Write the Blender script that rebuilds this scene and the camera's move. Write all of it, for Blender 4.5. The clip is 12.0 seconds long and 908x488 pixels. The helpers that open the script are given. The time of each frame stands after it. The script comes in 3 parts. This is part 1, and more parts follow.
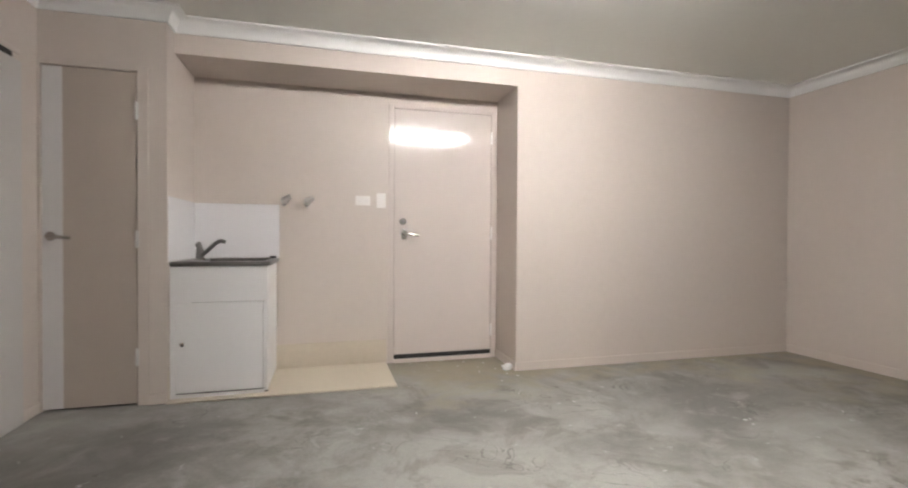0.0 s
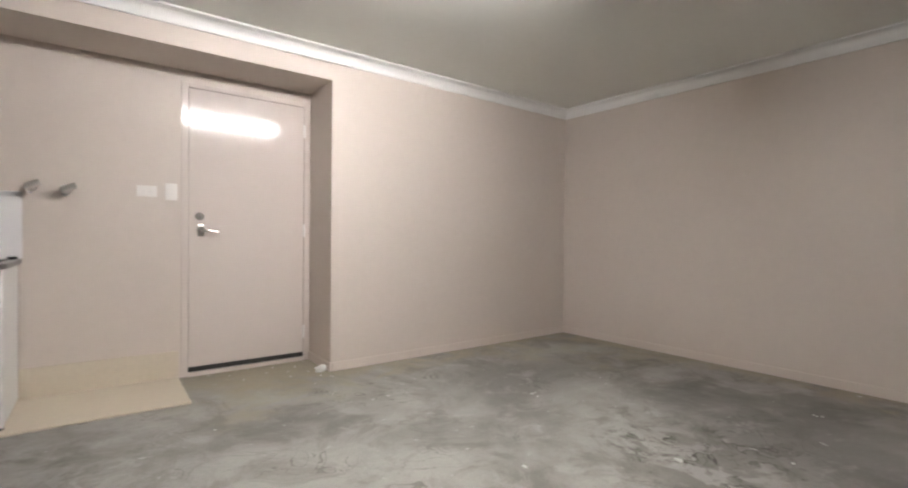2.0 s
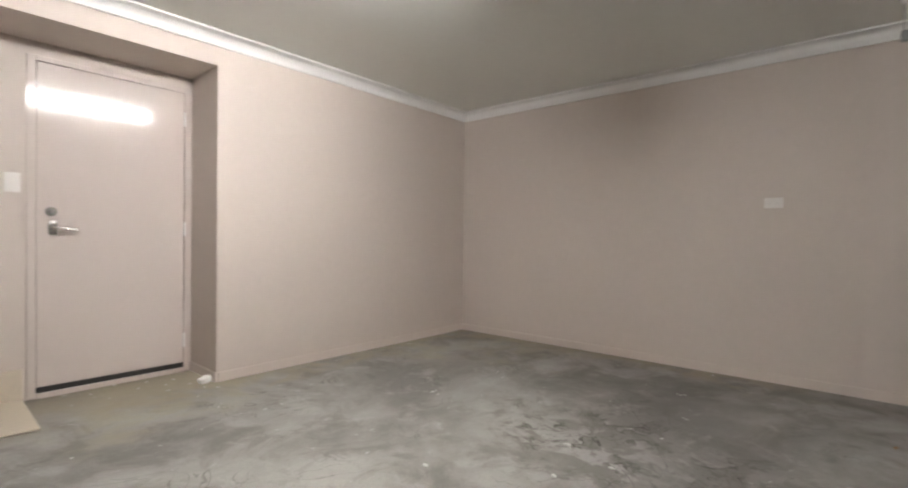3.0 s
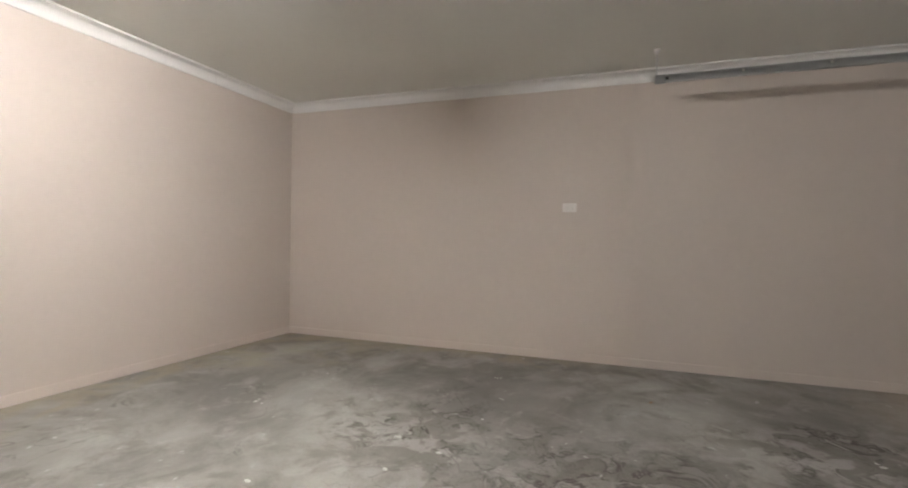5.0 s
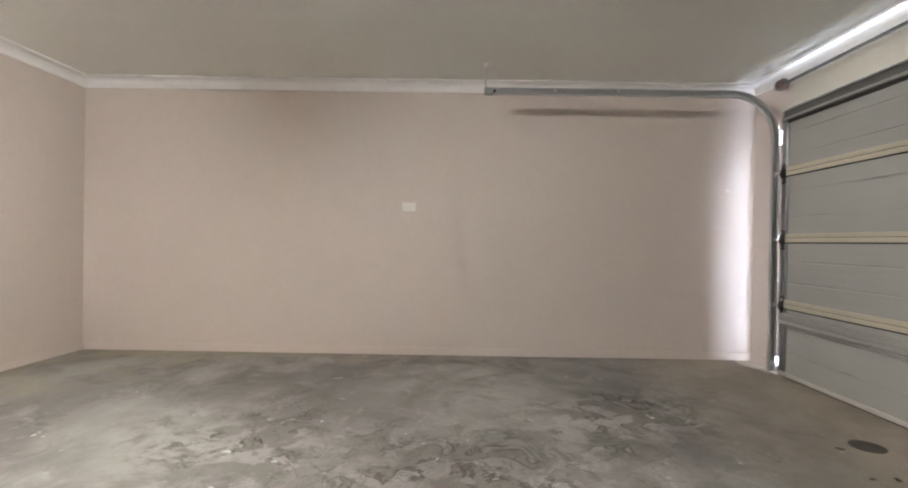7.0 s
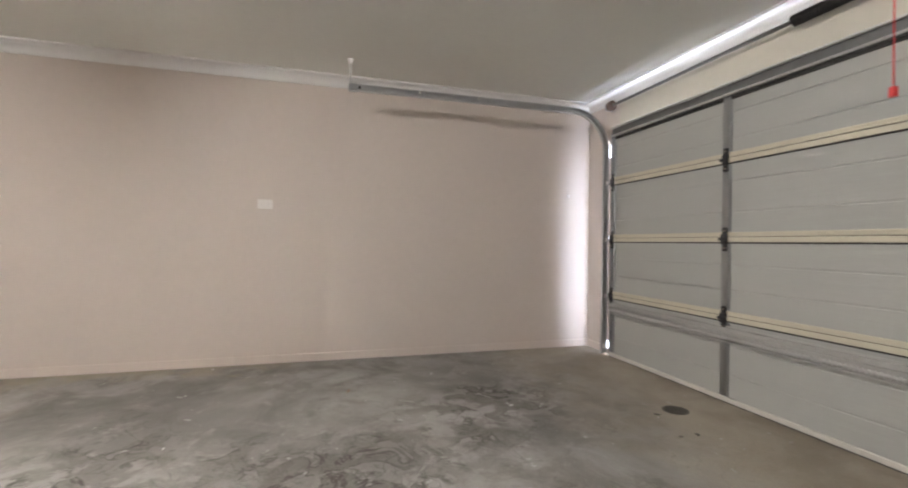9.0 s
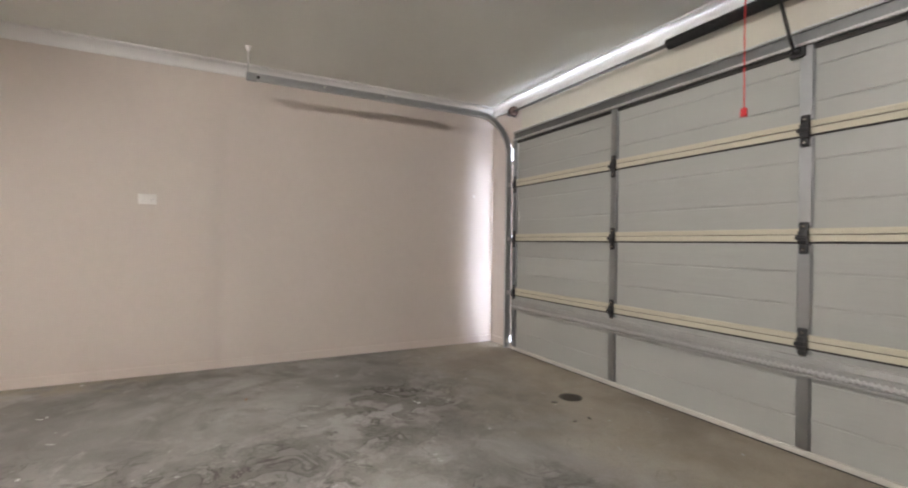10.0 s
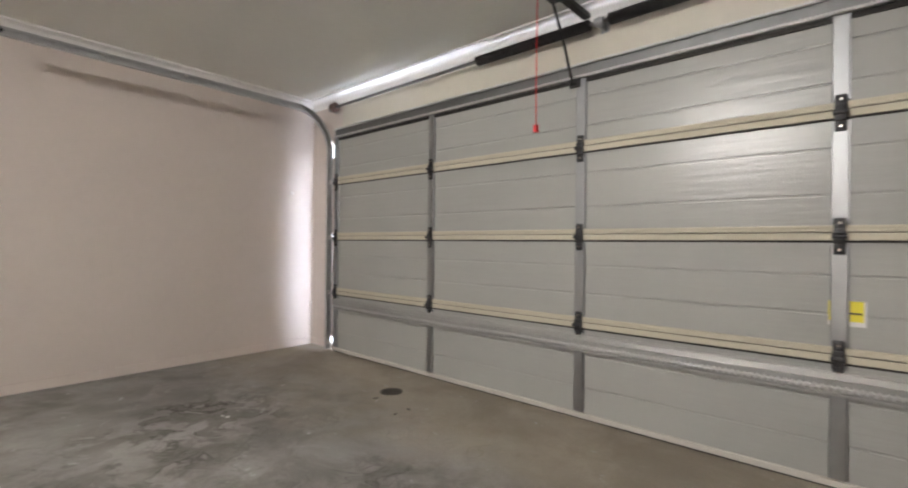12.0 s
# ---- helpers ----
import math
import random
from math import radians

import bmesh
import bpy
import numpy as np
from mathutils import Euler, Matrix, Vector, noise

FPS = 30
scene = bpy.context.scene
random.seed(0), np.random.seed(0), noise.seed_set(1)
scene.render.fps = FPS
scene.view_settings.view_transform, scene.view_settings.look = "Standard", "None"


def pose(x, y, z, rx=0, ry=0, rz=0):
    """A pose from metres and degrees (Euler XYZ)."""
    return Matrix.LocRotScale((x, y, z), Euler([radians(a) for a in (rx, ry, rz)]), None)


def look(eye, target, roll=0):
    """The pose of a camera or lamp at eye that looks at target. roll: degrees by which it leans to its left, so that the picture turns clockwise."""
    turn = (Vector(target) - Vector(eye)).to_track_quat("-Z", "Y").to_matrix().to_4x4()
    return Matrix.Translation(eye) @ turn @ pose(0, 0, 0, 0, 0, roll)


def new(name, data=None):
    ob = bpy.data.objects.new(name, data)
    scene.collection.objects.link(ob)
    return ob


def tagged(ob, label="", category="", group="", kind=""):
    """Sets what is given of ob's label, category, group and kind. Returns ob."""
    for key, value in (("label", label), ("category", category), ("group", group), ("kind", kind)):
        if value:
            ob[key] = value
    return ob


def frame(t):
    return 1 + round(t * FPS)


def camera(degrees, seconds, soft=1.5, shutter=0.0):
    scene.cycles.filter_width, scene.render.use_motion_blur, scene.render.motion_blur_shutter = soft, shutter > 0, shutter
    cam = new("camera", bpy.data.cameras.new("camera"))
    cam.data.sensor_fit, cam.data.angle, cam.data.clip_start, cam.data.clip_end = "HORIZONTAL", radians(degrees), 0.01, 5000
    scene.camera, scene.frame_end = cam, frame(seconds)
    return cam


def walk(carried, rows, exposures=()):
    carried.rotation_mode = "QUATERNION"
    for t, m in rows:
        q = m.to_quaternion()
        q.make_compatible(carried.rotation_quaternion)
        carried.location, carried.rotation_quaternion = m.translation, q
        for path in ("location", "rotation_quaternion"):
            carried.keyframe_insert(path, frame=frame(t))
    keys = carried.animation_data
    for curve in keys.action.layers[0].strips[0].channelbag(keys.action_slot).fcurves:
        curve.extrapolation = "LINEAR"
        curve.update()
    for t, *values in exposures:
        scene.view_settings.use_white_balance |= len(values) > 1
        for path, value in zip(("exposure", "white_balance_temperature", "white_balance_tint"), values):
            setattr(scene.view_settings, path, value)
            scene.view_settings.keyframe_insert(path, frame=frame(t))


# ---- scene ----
cam = camera(88.20, 12.0, soft=2.0, shutter=0.5)
PATH = [
    (0, pose(-0.003, -0.001, 1.034, 89.33, -0.30, -15.00)),
    (0.5, pose(-0.007, -0.004, 1.033, 89.29, -0.39, -19.85)),
    (1, pose(-0.003, -0.011, 1.033, 89.28, -0.46, -24.52)),
    (1.5, pose(0.003, -0.013, 1.035, 89.28, -0.54, -30.44)),
    (2, pose(0.017, -0.015, 1.036, 89.23, -0.61, -36.95)),
    (2.5, pose(0.031, -0.005, 1.037, 89.25, -0.69, -42.45)),
    (3, pose(0.027, -0.008, 1.036, 89.30, -0.72, -49.01)),
    (3.5, pose(0.020, -0.006, 1.031, 89.37, -0.73, -55.38)),
    (3.7, pose(0.021, -0.006, 1.033, 89.39, -0.83, -57.41)),
    (5.5, pose(0.004, -0.020, 1.028, 89.52, -0.95, -74.74)),
    (6, pose(-0.010, -0.029, 1.027, 89.55, -0.92, -80.39)),
    (6.5, pose(-0.010, -0.030, 1.024, 89.62, -0.95, -84.53)),
    (7, pose(-0.014, -0.029, 1.020, 89.71, -0.90, -88.60)),
    (7.2, pose(-0.022, -0.025, 1.019, 89.82, -0.99, -90.37)),
    (8.8, pose(0.005, 0.024, 1.025, 89.89, -0.72, -103.27)),
    (9, pose(0.009, 0.031, 1.027, 89.84, -0.78, -105.83)),
    (9.5, pose(0.005, 0.032, 1.027, 89.87, -0.78, -111.47)),
    (10, pose(-0.000, 0.034, 1.025, 89.91, -0.76, -117.11)),
    (10.5, pose(-0.000, 0.039, 1.025, 89.92, -0.69, -122.24)),
    (11, pose(-0.014, 0.024, 1.025, 89.95, -0.76, -126.82)),
    (11.5, pose(-0.017, 0.023, 1.019, 90.04, -0.75, -131.43)),
    (12, pose(-0.025, 0.032, 1.018, 90.11, -0.66, -138.42)),
]
walk(cam, PATH, exposures=[(0.0, 2.18, 6400, 11.0), (2.5, 2.08, 6400, 11.5), (3.7, 2.07, 6450, 11.5), (5.5, 2.34, 6520, 11.5), (6.5, 2.57, 6520, 11.5), (9.5, 2.69, 6530, 12.5), (12.0, 2.64, 6550, 12.5)])

# ---- world, sun, lamp strengths ----
SUN_EL, SUN_AZ = radians(50), radians(15)
LAMP, DAY = 40.5, 370.0
world = bpy.data.worlds.new("world")
world.use_nodes = True
scene.world = world
wn = world.node_tree.nodes
sky = wn.new("ShaderNodeTexSky")
sky.sky_type, sky.sun_disc, sky.sun_elevation, sky.sun_rotation = "NISHITA", False, SUN_EL, SUN_AZ
world.node_tree.links.new(sky.outputs[0], wn["Background"].inputs[0])
wn["Background"].inputs[1].default_value = 0.15
# the sky's light in the garage door opening, outside the door
day = new("sky_in_opening", bpy.data.lights.new("sky_in_opening", "AREA"))
day.data.shape, day.data.size, day.data.size_y = "RECTANGLE", 4.97, 1.93
day.data.energy, day.data.color = DAY, (0.74, 0.82, 1.0)
day.matrix_world = look((1.26, -2.69, 0.98), (1.26, 0, 0.98))
sun = new("sun", bpy.data.lights.new("sun", "SUN"))
sun.data.energy, sun.data.angle, sun.data.color = 4.0, radians(0.6), (1, 0.95, 0.88)
sun.matrix_world = look((6 * math.sin(SUN_AZ), 6 * math.cos(SUN_AZ), 6 * math.tan(SUN_EL)), (0, 0, 0))


# ---- materials ----
def material(name, color, rough=0.5, metal=0.0, vary=0.06, scale=6.0, bump=0.0, bump_scale=200.0, coat=0.0, stretch=(1, 1, 1), rough_vary=0.0, spec=0.5):
    """A surface with colour drift at two scales, fine relief and gloss that wanders a little."""
    m = bpy.data.materials.new(name)
    m.use_nodes = True
    n, l = m.node_tree.nodes, m.node_tree.links
    b = n["Principled BSDF"]
    b.inputs["Roughness"].default_value, b.inputs["Metallic"].default_value = rough, metal
    b.inputs["Coat Weight"].default_value, b.inputs["Coat Roughness"].default_value = coat, 0.12
    b.inputs["Specular IOR Level"].default_value = spec
    geo = n.new("ShaderNodeNewGeometry")
    mp = n.new("ShaderNodeMapping")
    mp.inputs["Location"].default_value, mp.inputs["Scale"].default_value = (13.37, 7.71, 5.23), stretch
    l.new(geo.outputs["Position"], mp.inputs[0])
    big, small = n.new("ShaderNodeTexNoise"), n.new("ShaderNodeTexNoise")
    big.inputs["Scale"].default_value, big.inputs["Detail"].default_value = scale * 0.18, 3
    small.inputs["Scale"].default_value, small.inputs["Detail"].default_value = scale * 6, 4
    add = n.new("ShaderNodeMath")
    add.operation = "ADD"
    for k, tex in enumerate((big, small)):
        l.new(mp.outputs[0], tex.inputs["Vector"])
        l.new(tex.outputs["Fac"], add.inputs[k])
    rng = n.new("ShaderNodeMapRange")
    rng.inputs["From Min"].default_value, rng.inputs["From Max"].default_value = 0.6, 1.4
    rng.inputs["To Min"].default_value, rng.inputs["To Max"].default_value = 1 - vary, 1 + vary
    l.new(add.outputs[0], rng.inputs[0])
    hsv = n.new("ShaderNodeHueSaturation")
    hsv.inputs["Color"].default_value = (*color, 1)
    l.new(rng.outputs[0], hsv.inputs["Value"])
    l.new(hsv.outputs[0], b.inputs["Base Color"])
    if rough_vary:
        rr = n.new("ShaderNodeMapRange")
        rr.inputs["From Min"].default_value, rr.inputs["From Max"].default_value = 0.35, 0.65
        rr.inputs["To Min"].default_value, rr.inputs["To Max"].default_value = rough - rough_vary, rough + rough_vary
        l.new(small.outputs["Fac"], rr.inputs[0])
        l.new(rr.outputs[0], b.inputs["Roughness"])
    if bump:
        tex, bp = n.new("ShaderNodeTexNoise"), n.new("ShaderNodeBump")
        tex.inputs["Scale"].default_value, tex.inputs["Detail"].default_value = bump_scale, 2
        bp.inputs["Strength"].default_value, bp.inputs["Distance"].default_value = bump, 0.002
        l.new(mp.outputs[0], tex.inputs["Vector"])
        l.new(tex.outputs["Fac"], bp.inputs["Height"])
        l.new(bp.outputs[0], b.inputs["Normal"])
    return m


def concrete():
    """Bare garage slab: mottled grey trowelled concrete with dark crazed stains, yellowish dust by the walls and pale splashes."""
    m = bpy.data.materials.new("concrete_slab")
    m.use_nodes = True
    n, l = m.node_tree.nodes, m.node_tree.links
    b = n["Principled BSDF"]
    geo = n.new("ShaderNodeNewGeometry")
    pos = geo.outputs["Position"]

    def tex(scale, detail, rough=0.55, distort=0.0, offset=(0, 0, 0), stretch=(1, 1, 1)):
        mp, t = n.new("ShaderNodeMapping"), n.new("ShaderNodeTexNoise")
        mp.inputs["Location"].default_value, mp.inputs["Scale"].default_value = Vector(offset) + Vector((11.37, 9.71, 5.23)), stretch
        t.inputs["Scale"].default_value, t.inputs["Detail"].default_value = scale, detail
        t.inputs["Roughness"].default_value, t.inputs["Distortion"].default_value = rough, distort
        l.new(pos, mp.inputs[0])
        l.new(mp.outputs[0], t.inputs["Vector"])
        return t.outputs["Fac"]

    def ramp(v, a, z, lo=0.0, hi=1.0):
        r = n.new("ShaderNodeMapRange")
        r.interpolation_type = "SMOOTHSTEP"
        r.inputs["From Min"].default_value, r.inputs["From Max"].default_value = a, z
        r.inputs["To Min"].default_value, r.inputs["To Max"].default_value = lo, hi
        l.new(v, r.inputs[0])
        return r.outputs[0]

    def op(kind, a, c):
        o = n.new("ShaderNodeMath")
        o.operation = kind
        for k, v in enumerate((a, c)):
            if isinstance(v, (int, float)):
                o.inputs[k].default_value = v
            else:
                l.new(v, o.inputs[k])
        return o.outputs[0]

    def blot(x, y, r0, r1):
        """1 inside r0 metres of a spot on the slab, 0 outside r1, with a ragged rim."""
        d = n.new("ShaderNodeVectorMath")
        d.operation = "DISTANCE"
        d.inputs[1].default_value = (x, y, 0)
        l.new(pos, d.inputs[0])
        return ramp(op("ADD", d.outputs["Value"], op("MULTIPLY", op("SUBTRACT", tex(2.2, 4, offset=(x, y, 3)), 0.5), 1.6)), r0, r1, 1.0, 0.0)

    def mix(f, a, c):
        x = n.new("ShaderNodeMix")
        x.data_type = "RGBA"
        l.new(f, x.inputs["Factor"])
        for k, v in ((6, a), (7, c)):
            if isinstance(v, tuple):
                x.inputs[k].default_value = (*v, 1)
            else:
                l.new(v, x.inputs[k])
        return x.outputs[2]

    base = mix(ramp(tex(0.9, 6, 0.62, 0.5), 0.34, 0.66), (0.182, 0.171, 0.158), (0.326, 0.312, 0.292))
    base = mix(ramp(tex(2.6, 6, 0.68, 0.7, (3, 8, 0)), 0.50, 0.66, 0, 0.5), base, (0.135, 0.123, 0.11))
    base = mix(ramp(tex(4.2, 6, 0.65, 0.6, (5, 1, 0)), 0.54, 0.70, 0, 0.5), base, (0.355, 0.339, 0.318))
    # flaked patches with broken dark rims
    flake = tex(4.6, 4, 0.6, 0.9, (2, 2, 0))
    rim = ramp(op("ABSOLUTE", op("SUBTRACT", flake, 0.5), 0.0), 0.004, 0.05, 1.0, 0.0)
    fine = ramp(op("ABSOLUTE", op("SUBTRACT", tex(9, 4, 0.6, 0.8, (4, 6, 0)), 0.52), 0.0), 0.003, 0.04, 0.6, 0.0)
    rim = op("MULTIPLY", op("MAXIMUM", rim, fine), ramp(tex(4, 4, 0.6, 0.4, (6, 3, 1)), 0.42, 0.54))
    patch = op("MAXIMUM", blot(2.05, 0.05, 0.25, 0.95), op("MAXIMUM", blot(2.75, -1.0, 0.2, 0.75), blot(2.35, 1.1, 0.1, 0.7)))
    patch = op("MAXIMUM", patch, op("MAXIMUM", op("MULTIPLY", blot(1.3, -0.9, 0.1, 0.8), 0.8), op("MULTIPLY", blot(0.0, 2.7, 0.1, 0.8), 0.25)))
    base = mix(op("MULTIPLY", op("MULTIPLY", rim, patch), 0.92), base, (0.055, 0.046, 0.038))
    base = mix(op("MULTIPLY", op("MULTIPLY", ramp(flake, 0.49, 0.57), patch), 0.6), base, (0.105, 0.093, 0.08))
    # hairline marks all over
    line = ramp(op("ABSOLUTE", op("SUBTRACT", tex(3.1, 3, 0.5, 1.2, (8, 5, 0)), 0.5), 0.0), 0.0, 0.012, 1.0, 0.0)
    line = op("MULTIPLY", line, ramp(tex(1.7, 3, 0.5, 0.0, (1, 9, 0)), 0.5, 0.62))
    base = mix(op("MULTIPLY", line, 0.5), base, (0.062, 0.058, 0.053))
    # darker band along the long blank wall
    dark = op("MAXIMUM", blot(3.6, 1.5, 0.3, 1.1), op("MAXIMUM", blot(3.75, 0.1, 0.2, 0.8), blot(3.2, -1.6, 0.2, 0.8)))
    dark = op("MAXIMUM", dark, op("MULTIPLY", blot(2.6, -1.5, 0.2, 0.9), 0.6))
    dark = op("MAXIMUM", dark, op("MULTIPLY", op("MAXIMUM", blot(-0.35, 2.45, 0.3, 1.0), blot(-1.0, 2.3, 0.3, 1.0)), 0.85))
    base = mix(op("MULTIPLY", op("MULTIPLY", dark, ramp(tex(2.4, 6, 0.65, 0.6, (2, 7, 0)), 0.40, 0.60)), 0.5), base, (0.092, 0.083, 0.072))
    # ochre dust
    och = op("MAXIMUM", blot(3.2, 3.2, 0.1, 0.7), op("MAXIMUM", blot(0.95, 3.45, 0.3, 0.9), op("MAXIMUM", blot(3.9, 2.5, 0.2, 0.9), blot(1.2, -2.5, 0.3, 1.1))))
    base = mix(op("MULTIPLY", op("MULTIPLY", och, ramp(tex(4, 5, 0.6, 0.3, (1, 4, 0)), 0.36, 0.62)), 0.55), base, (0.31, 0.28, 0.20))
    xyz = n.new("ShaderNodeSeparateXYZ")
    l.new(pos, xyz.inputs[0])
    edge = op("ADD", xyz.outputs[1], op("MULTIPLY", op("SUBTRACT", tex(1.3, 5, 0.6, 0.3, (4, 1, 5)), 0.5), 1.6))
    sand = ramp(edge, -1.3, -2.15, 0.0, 0.9)
    base = mix(sand, base, mix(ramp(tex(1.8, 5, 0.6, 0.4, (7, 7, 0)), 0.35, 0.65), (0.265, 0.228, 0.18), (0.37, 0.325, 0.262)))
    # tan dust swept against the foot of the walls
    drift = op("MULTIPLY", op("SUBTRACT", tex(2.6, 5, 0.65, 0.4, (9, 2, 4)), 0.5), 1.3)
    foot = op("MULTIPLY", ramp(op("ADD", xyz.outputs[0], drift), 3.82, 4.14), ramp(xyz.outputs[1], -0.4, 0.9))
    foot = op("MAXIMUM", foot, op("MULTIPLY", ramp(op("ADD", xyz.outputs[1], drift), 3.12, 3.42), ramp(xyz.outputs[0], 0.2, 0.9)))
    base = mix(op("MULTIPLY", foot, 0.7), base, (0.30, 0.258, 0.19))
    # small pale splashes of plaster
    base = mix(ramp(tex(16, 3, 0.5, 0.3, (3, 3, 0)), 0.7, 0.76, 0, 0.6), base, (0.468, 0.468, 0.445))
    # fine sand grain
    grain = n.new("ShaderNodeHueSaturation")
    l.new(base, grain.inputs["Color"])
    l.new(ramp(tex(160, 3), 0.2, 0.8, 0.88, 1.12), grain.inputs["Value"])
    l.new(grain.outputs[0], b.inputs["Base Color"])
    l.new(ramp(tex(1.6, 4, offset=(4, 4, 0)), 0.3, 0.7, 0.68, 0.9), b.inputs["Roughness"])
    b.inputs["Specular IOR Level"].default_value = 0.35
    bp = n.new("ShaderNodeBump")
    bp.inputs["Strength"].default_value, bp.inputs["Distance"].default_value = 0.35, 0.004
    l.new(op("ADD", tex(9, 6, 0.7, 0.6), op("MULTIPLY", tex(90, 2), 0.25)), bp.inputs["Height"])
    l.new(bp.outputs[0], b.inputs["Normal"])
    return m


def emitter(name, color, strength):
    m = bpy.data.materials.new(name)
    m.use_nodes = True
    b = m.node_tree.nodes["Principled BSDF"]
    b.inputs["Base Color"].default_value = (0.9, 0.9, 0.9, 1)
    b.inputs["Emission Color"].default_value, b.inputs["Emission Strength"].default_value = (*color, 1), strength
    return m


M_WALL = material("wall_paint", (0.595, 0.525, 0.474), 0.55, vary=0.025, scale=3, bump=0.12, bump_scale=260)
M_HEAD = material("cream_lintel_paint", (0.585, 0.55, 0.462), 0.5, vary=0.03, scale=4, bump=0.08)
# paler colour that paints a soft reflection on the closet leaf
M_SHEEN = material("leaf_sheen_paint", (0.66, 0.64, 0.63), 0.3, vary=0.02, scale=4)
M_LINING = material("lining_paint", (0.54, 0.52, 0.50), 0.35, vary=0.02, scale=4)
M_TRIM = material("trim_paint", (0.62, 0.545, 0.495), 0.32, vary=0.02, scale=4, bump=0.05)
M_CEIL = material("ceiling_paint", (0.78, 0.785, 0.742), 0.6, vary=0.02, scale=3, bump=0.1)
M_CORNICE = material("cornice_plaster", (0.77, 0.765, 0.75), 0.6, vary=0.015, scale=4)
M_DOOR = material("door_enamel", (0.615, 0.545, 0.505), 0.125, vary=0.012, scale=3, bump=0.03, bump_scale=60, spec=0.36)
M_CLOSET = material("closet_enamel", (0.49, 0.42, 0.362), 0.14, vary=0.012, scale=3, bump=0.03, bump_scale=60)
M_CONC = concrete()
M_TILE = material("beige_tile", (0.59, 0.52, 0.42), 0.38, vary=0.05, scale=5)
M_CAB = material("white_laminate", (0.80, 0.785, 0.78), 0.35, vary=0.012, scale=5)
M_SPLASH = material("white_splashback", (0.82, 0.80, 0.81), 0.2, vary=0.01, scale=5)
M_STEEL = material("stainless_steel", (0.28, 0.27, 0.26), 0.32, 1.0, vary=0.06, scale=10)
M_CHROME = material("chrome", (0.88, 0.875, 0.86), 0.14, 1.0, vary=0.03, scale=20)
M_SATIN = material("satin_chrome", (0.58, 0.56, 0.53), 0.24, 1.0, vary=0.04, scale=20)
M_HINGE = material("hinge_steel", (0.74, 0.72, 0.70), 0.34, 1.0, vary=0.04, scale=20)
M_GALV = material("galvanised_steel", (0.36, 0.37, 0.375), 0.42, 1.0, vary=0.06, scale=3)
M_PANEL = material("door_panel_steel", (0.405, 0.412, 0.392), 0.275, 0.0, vary=0.03, scale=8, bump=1.0, bump_scale=5, stretch=(0.7, 1, 6), spec=0.5)
M_TRACK = material("galvanised_track", (0.43, 0.435, 0.43), 0.36, 0.5, vary=0.08, scale=5)
M_STRUT = material("galvanised_strut", (0.44, 0.445, 0.435), 0.36, 0.45, vary=0.08, scale=5)
# galvanised steel darkened to paint the shade on the top strut's web
M_WEB = material("shaded_galvanised_web", (0.21, 0.215, 0.215), 0.5, 0.7, vary=0.12, scale=6)
# the same steel lightened to paint the lamp light caught by the lips
M_LIP = material("lamplit_galvanised_lip", (0.62, 0.625, 0.615), 0.44, 0.6, vary=0.08, scale=8)
M_CREAM = material("cream_steel", (0.60, 0.565, 0.45), 0.62, vary=0.04, scale=10, spec=0.2)
M_BLACK = material("black_plastic", (0.022, 0.022, 0.024), 0.45, vary=0.2, scale=30)
M_SPRING = material("oiled_spring_steel", (0.025, 0.024, 0.024), 0.5, 0.3, vary=0.2, scale=30)
M_SHAFT = material("dark_steel", (0.16, 0.155, 0.15), 0.4, 1.0, vary=0.1, scale=20)
# near-black colour for solid fillers that stand in for shade in gaps
M_SHADE = material("gap_shade", (0.03, 0.028, 0.026), 0.8, vary=0.1)
M_GRATE = material("dusty_iron", (0.085, 0.076, 0.064), 0.7, vary=0.2, scale=40)
M_RED = material("red_plastic", (0.75, 0.03, 0.035), 0.4, vary=0.04, scale=30)
M_PLASTIC = material("white_plastic", (0.755, 0.72, 0.685), 0.3, vary=0.01, scale=20)
M_SLOT = material("socket_slot_grey", (0.42, 0.41, 0.40), 0.6, vary=0.02)
M_SEAL = material("bottom_rail_pale", (0.62, 0.60, 0.55), 0.7, vary=0.08, scale=12)
M_YELLOW = material("yellow_sticker", (0.85, 0.76, 0.06), 0.45, vary=0.03, scale=30)
M_PAPER = material("white_sticker", (0.82, 0.82, 0.80), 0.5, vary=0.02, scale=30)
M_CHIP = material("plaster_white", (0.5, 0.49, 0.46), 0.8, vary=0.1, scale=40)
M_RUST = material("brown_paint", (0.10, 0.062, 0.05), 0.55, vary=0.15, scale=40)
M_LEAF = material("dry_leaf", (0.27, 0.15, 0.06), 0.7, vary=0.15, scale=60)
M_GRND = material("driveway_concrete", (0.42, 0.41, 0.39), 0.85, vary=0.15, scale=2)
M_LIGHT = emitter("lit_diffuser", (1.0, 0.97, 0.935), LAMP)


# ---- mesh helpers ----
def box(bm, lo, hi, bevel=0.0, seg=2):
    lo, hi = Vector(lo), Vector(hi)
    g = bmesh.ops.create_cube(bm, size=1.0, matrix=Matrix.Translation((lo + hi) / 2) @ Matrix.Diagonal((*(hi - lo), 1)))
    if bevel:
        edges = list({e for v in g["verts"] for e in v.link_edges})
        bmesh.ops.bevel(bm, geom=edges, offset=bevel, segments=seg, affect="EDGES", profile=0.5)
    return bm


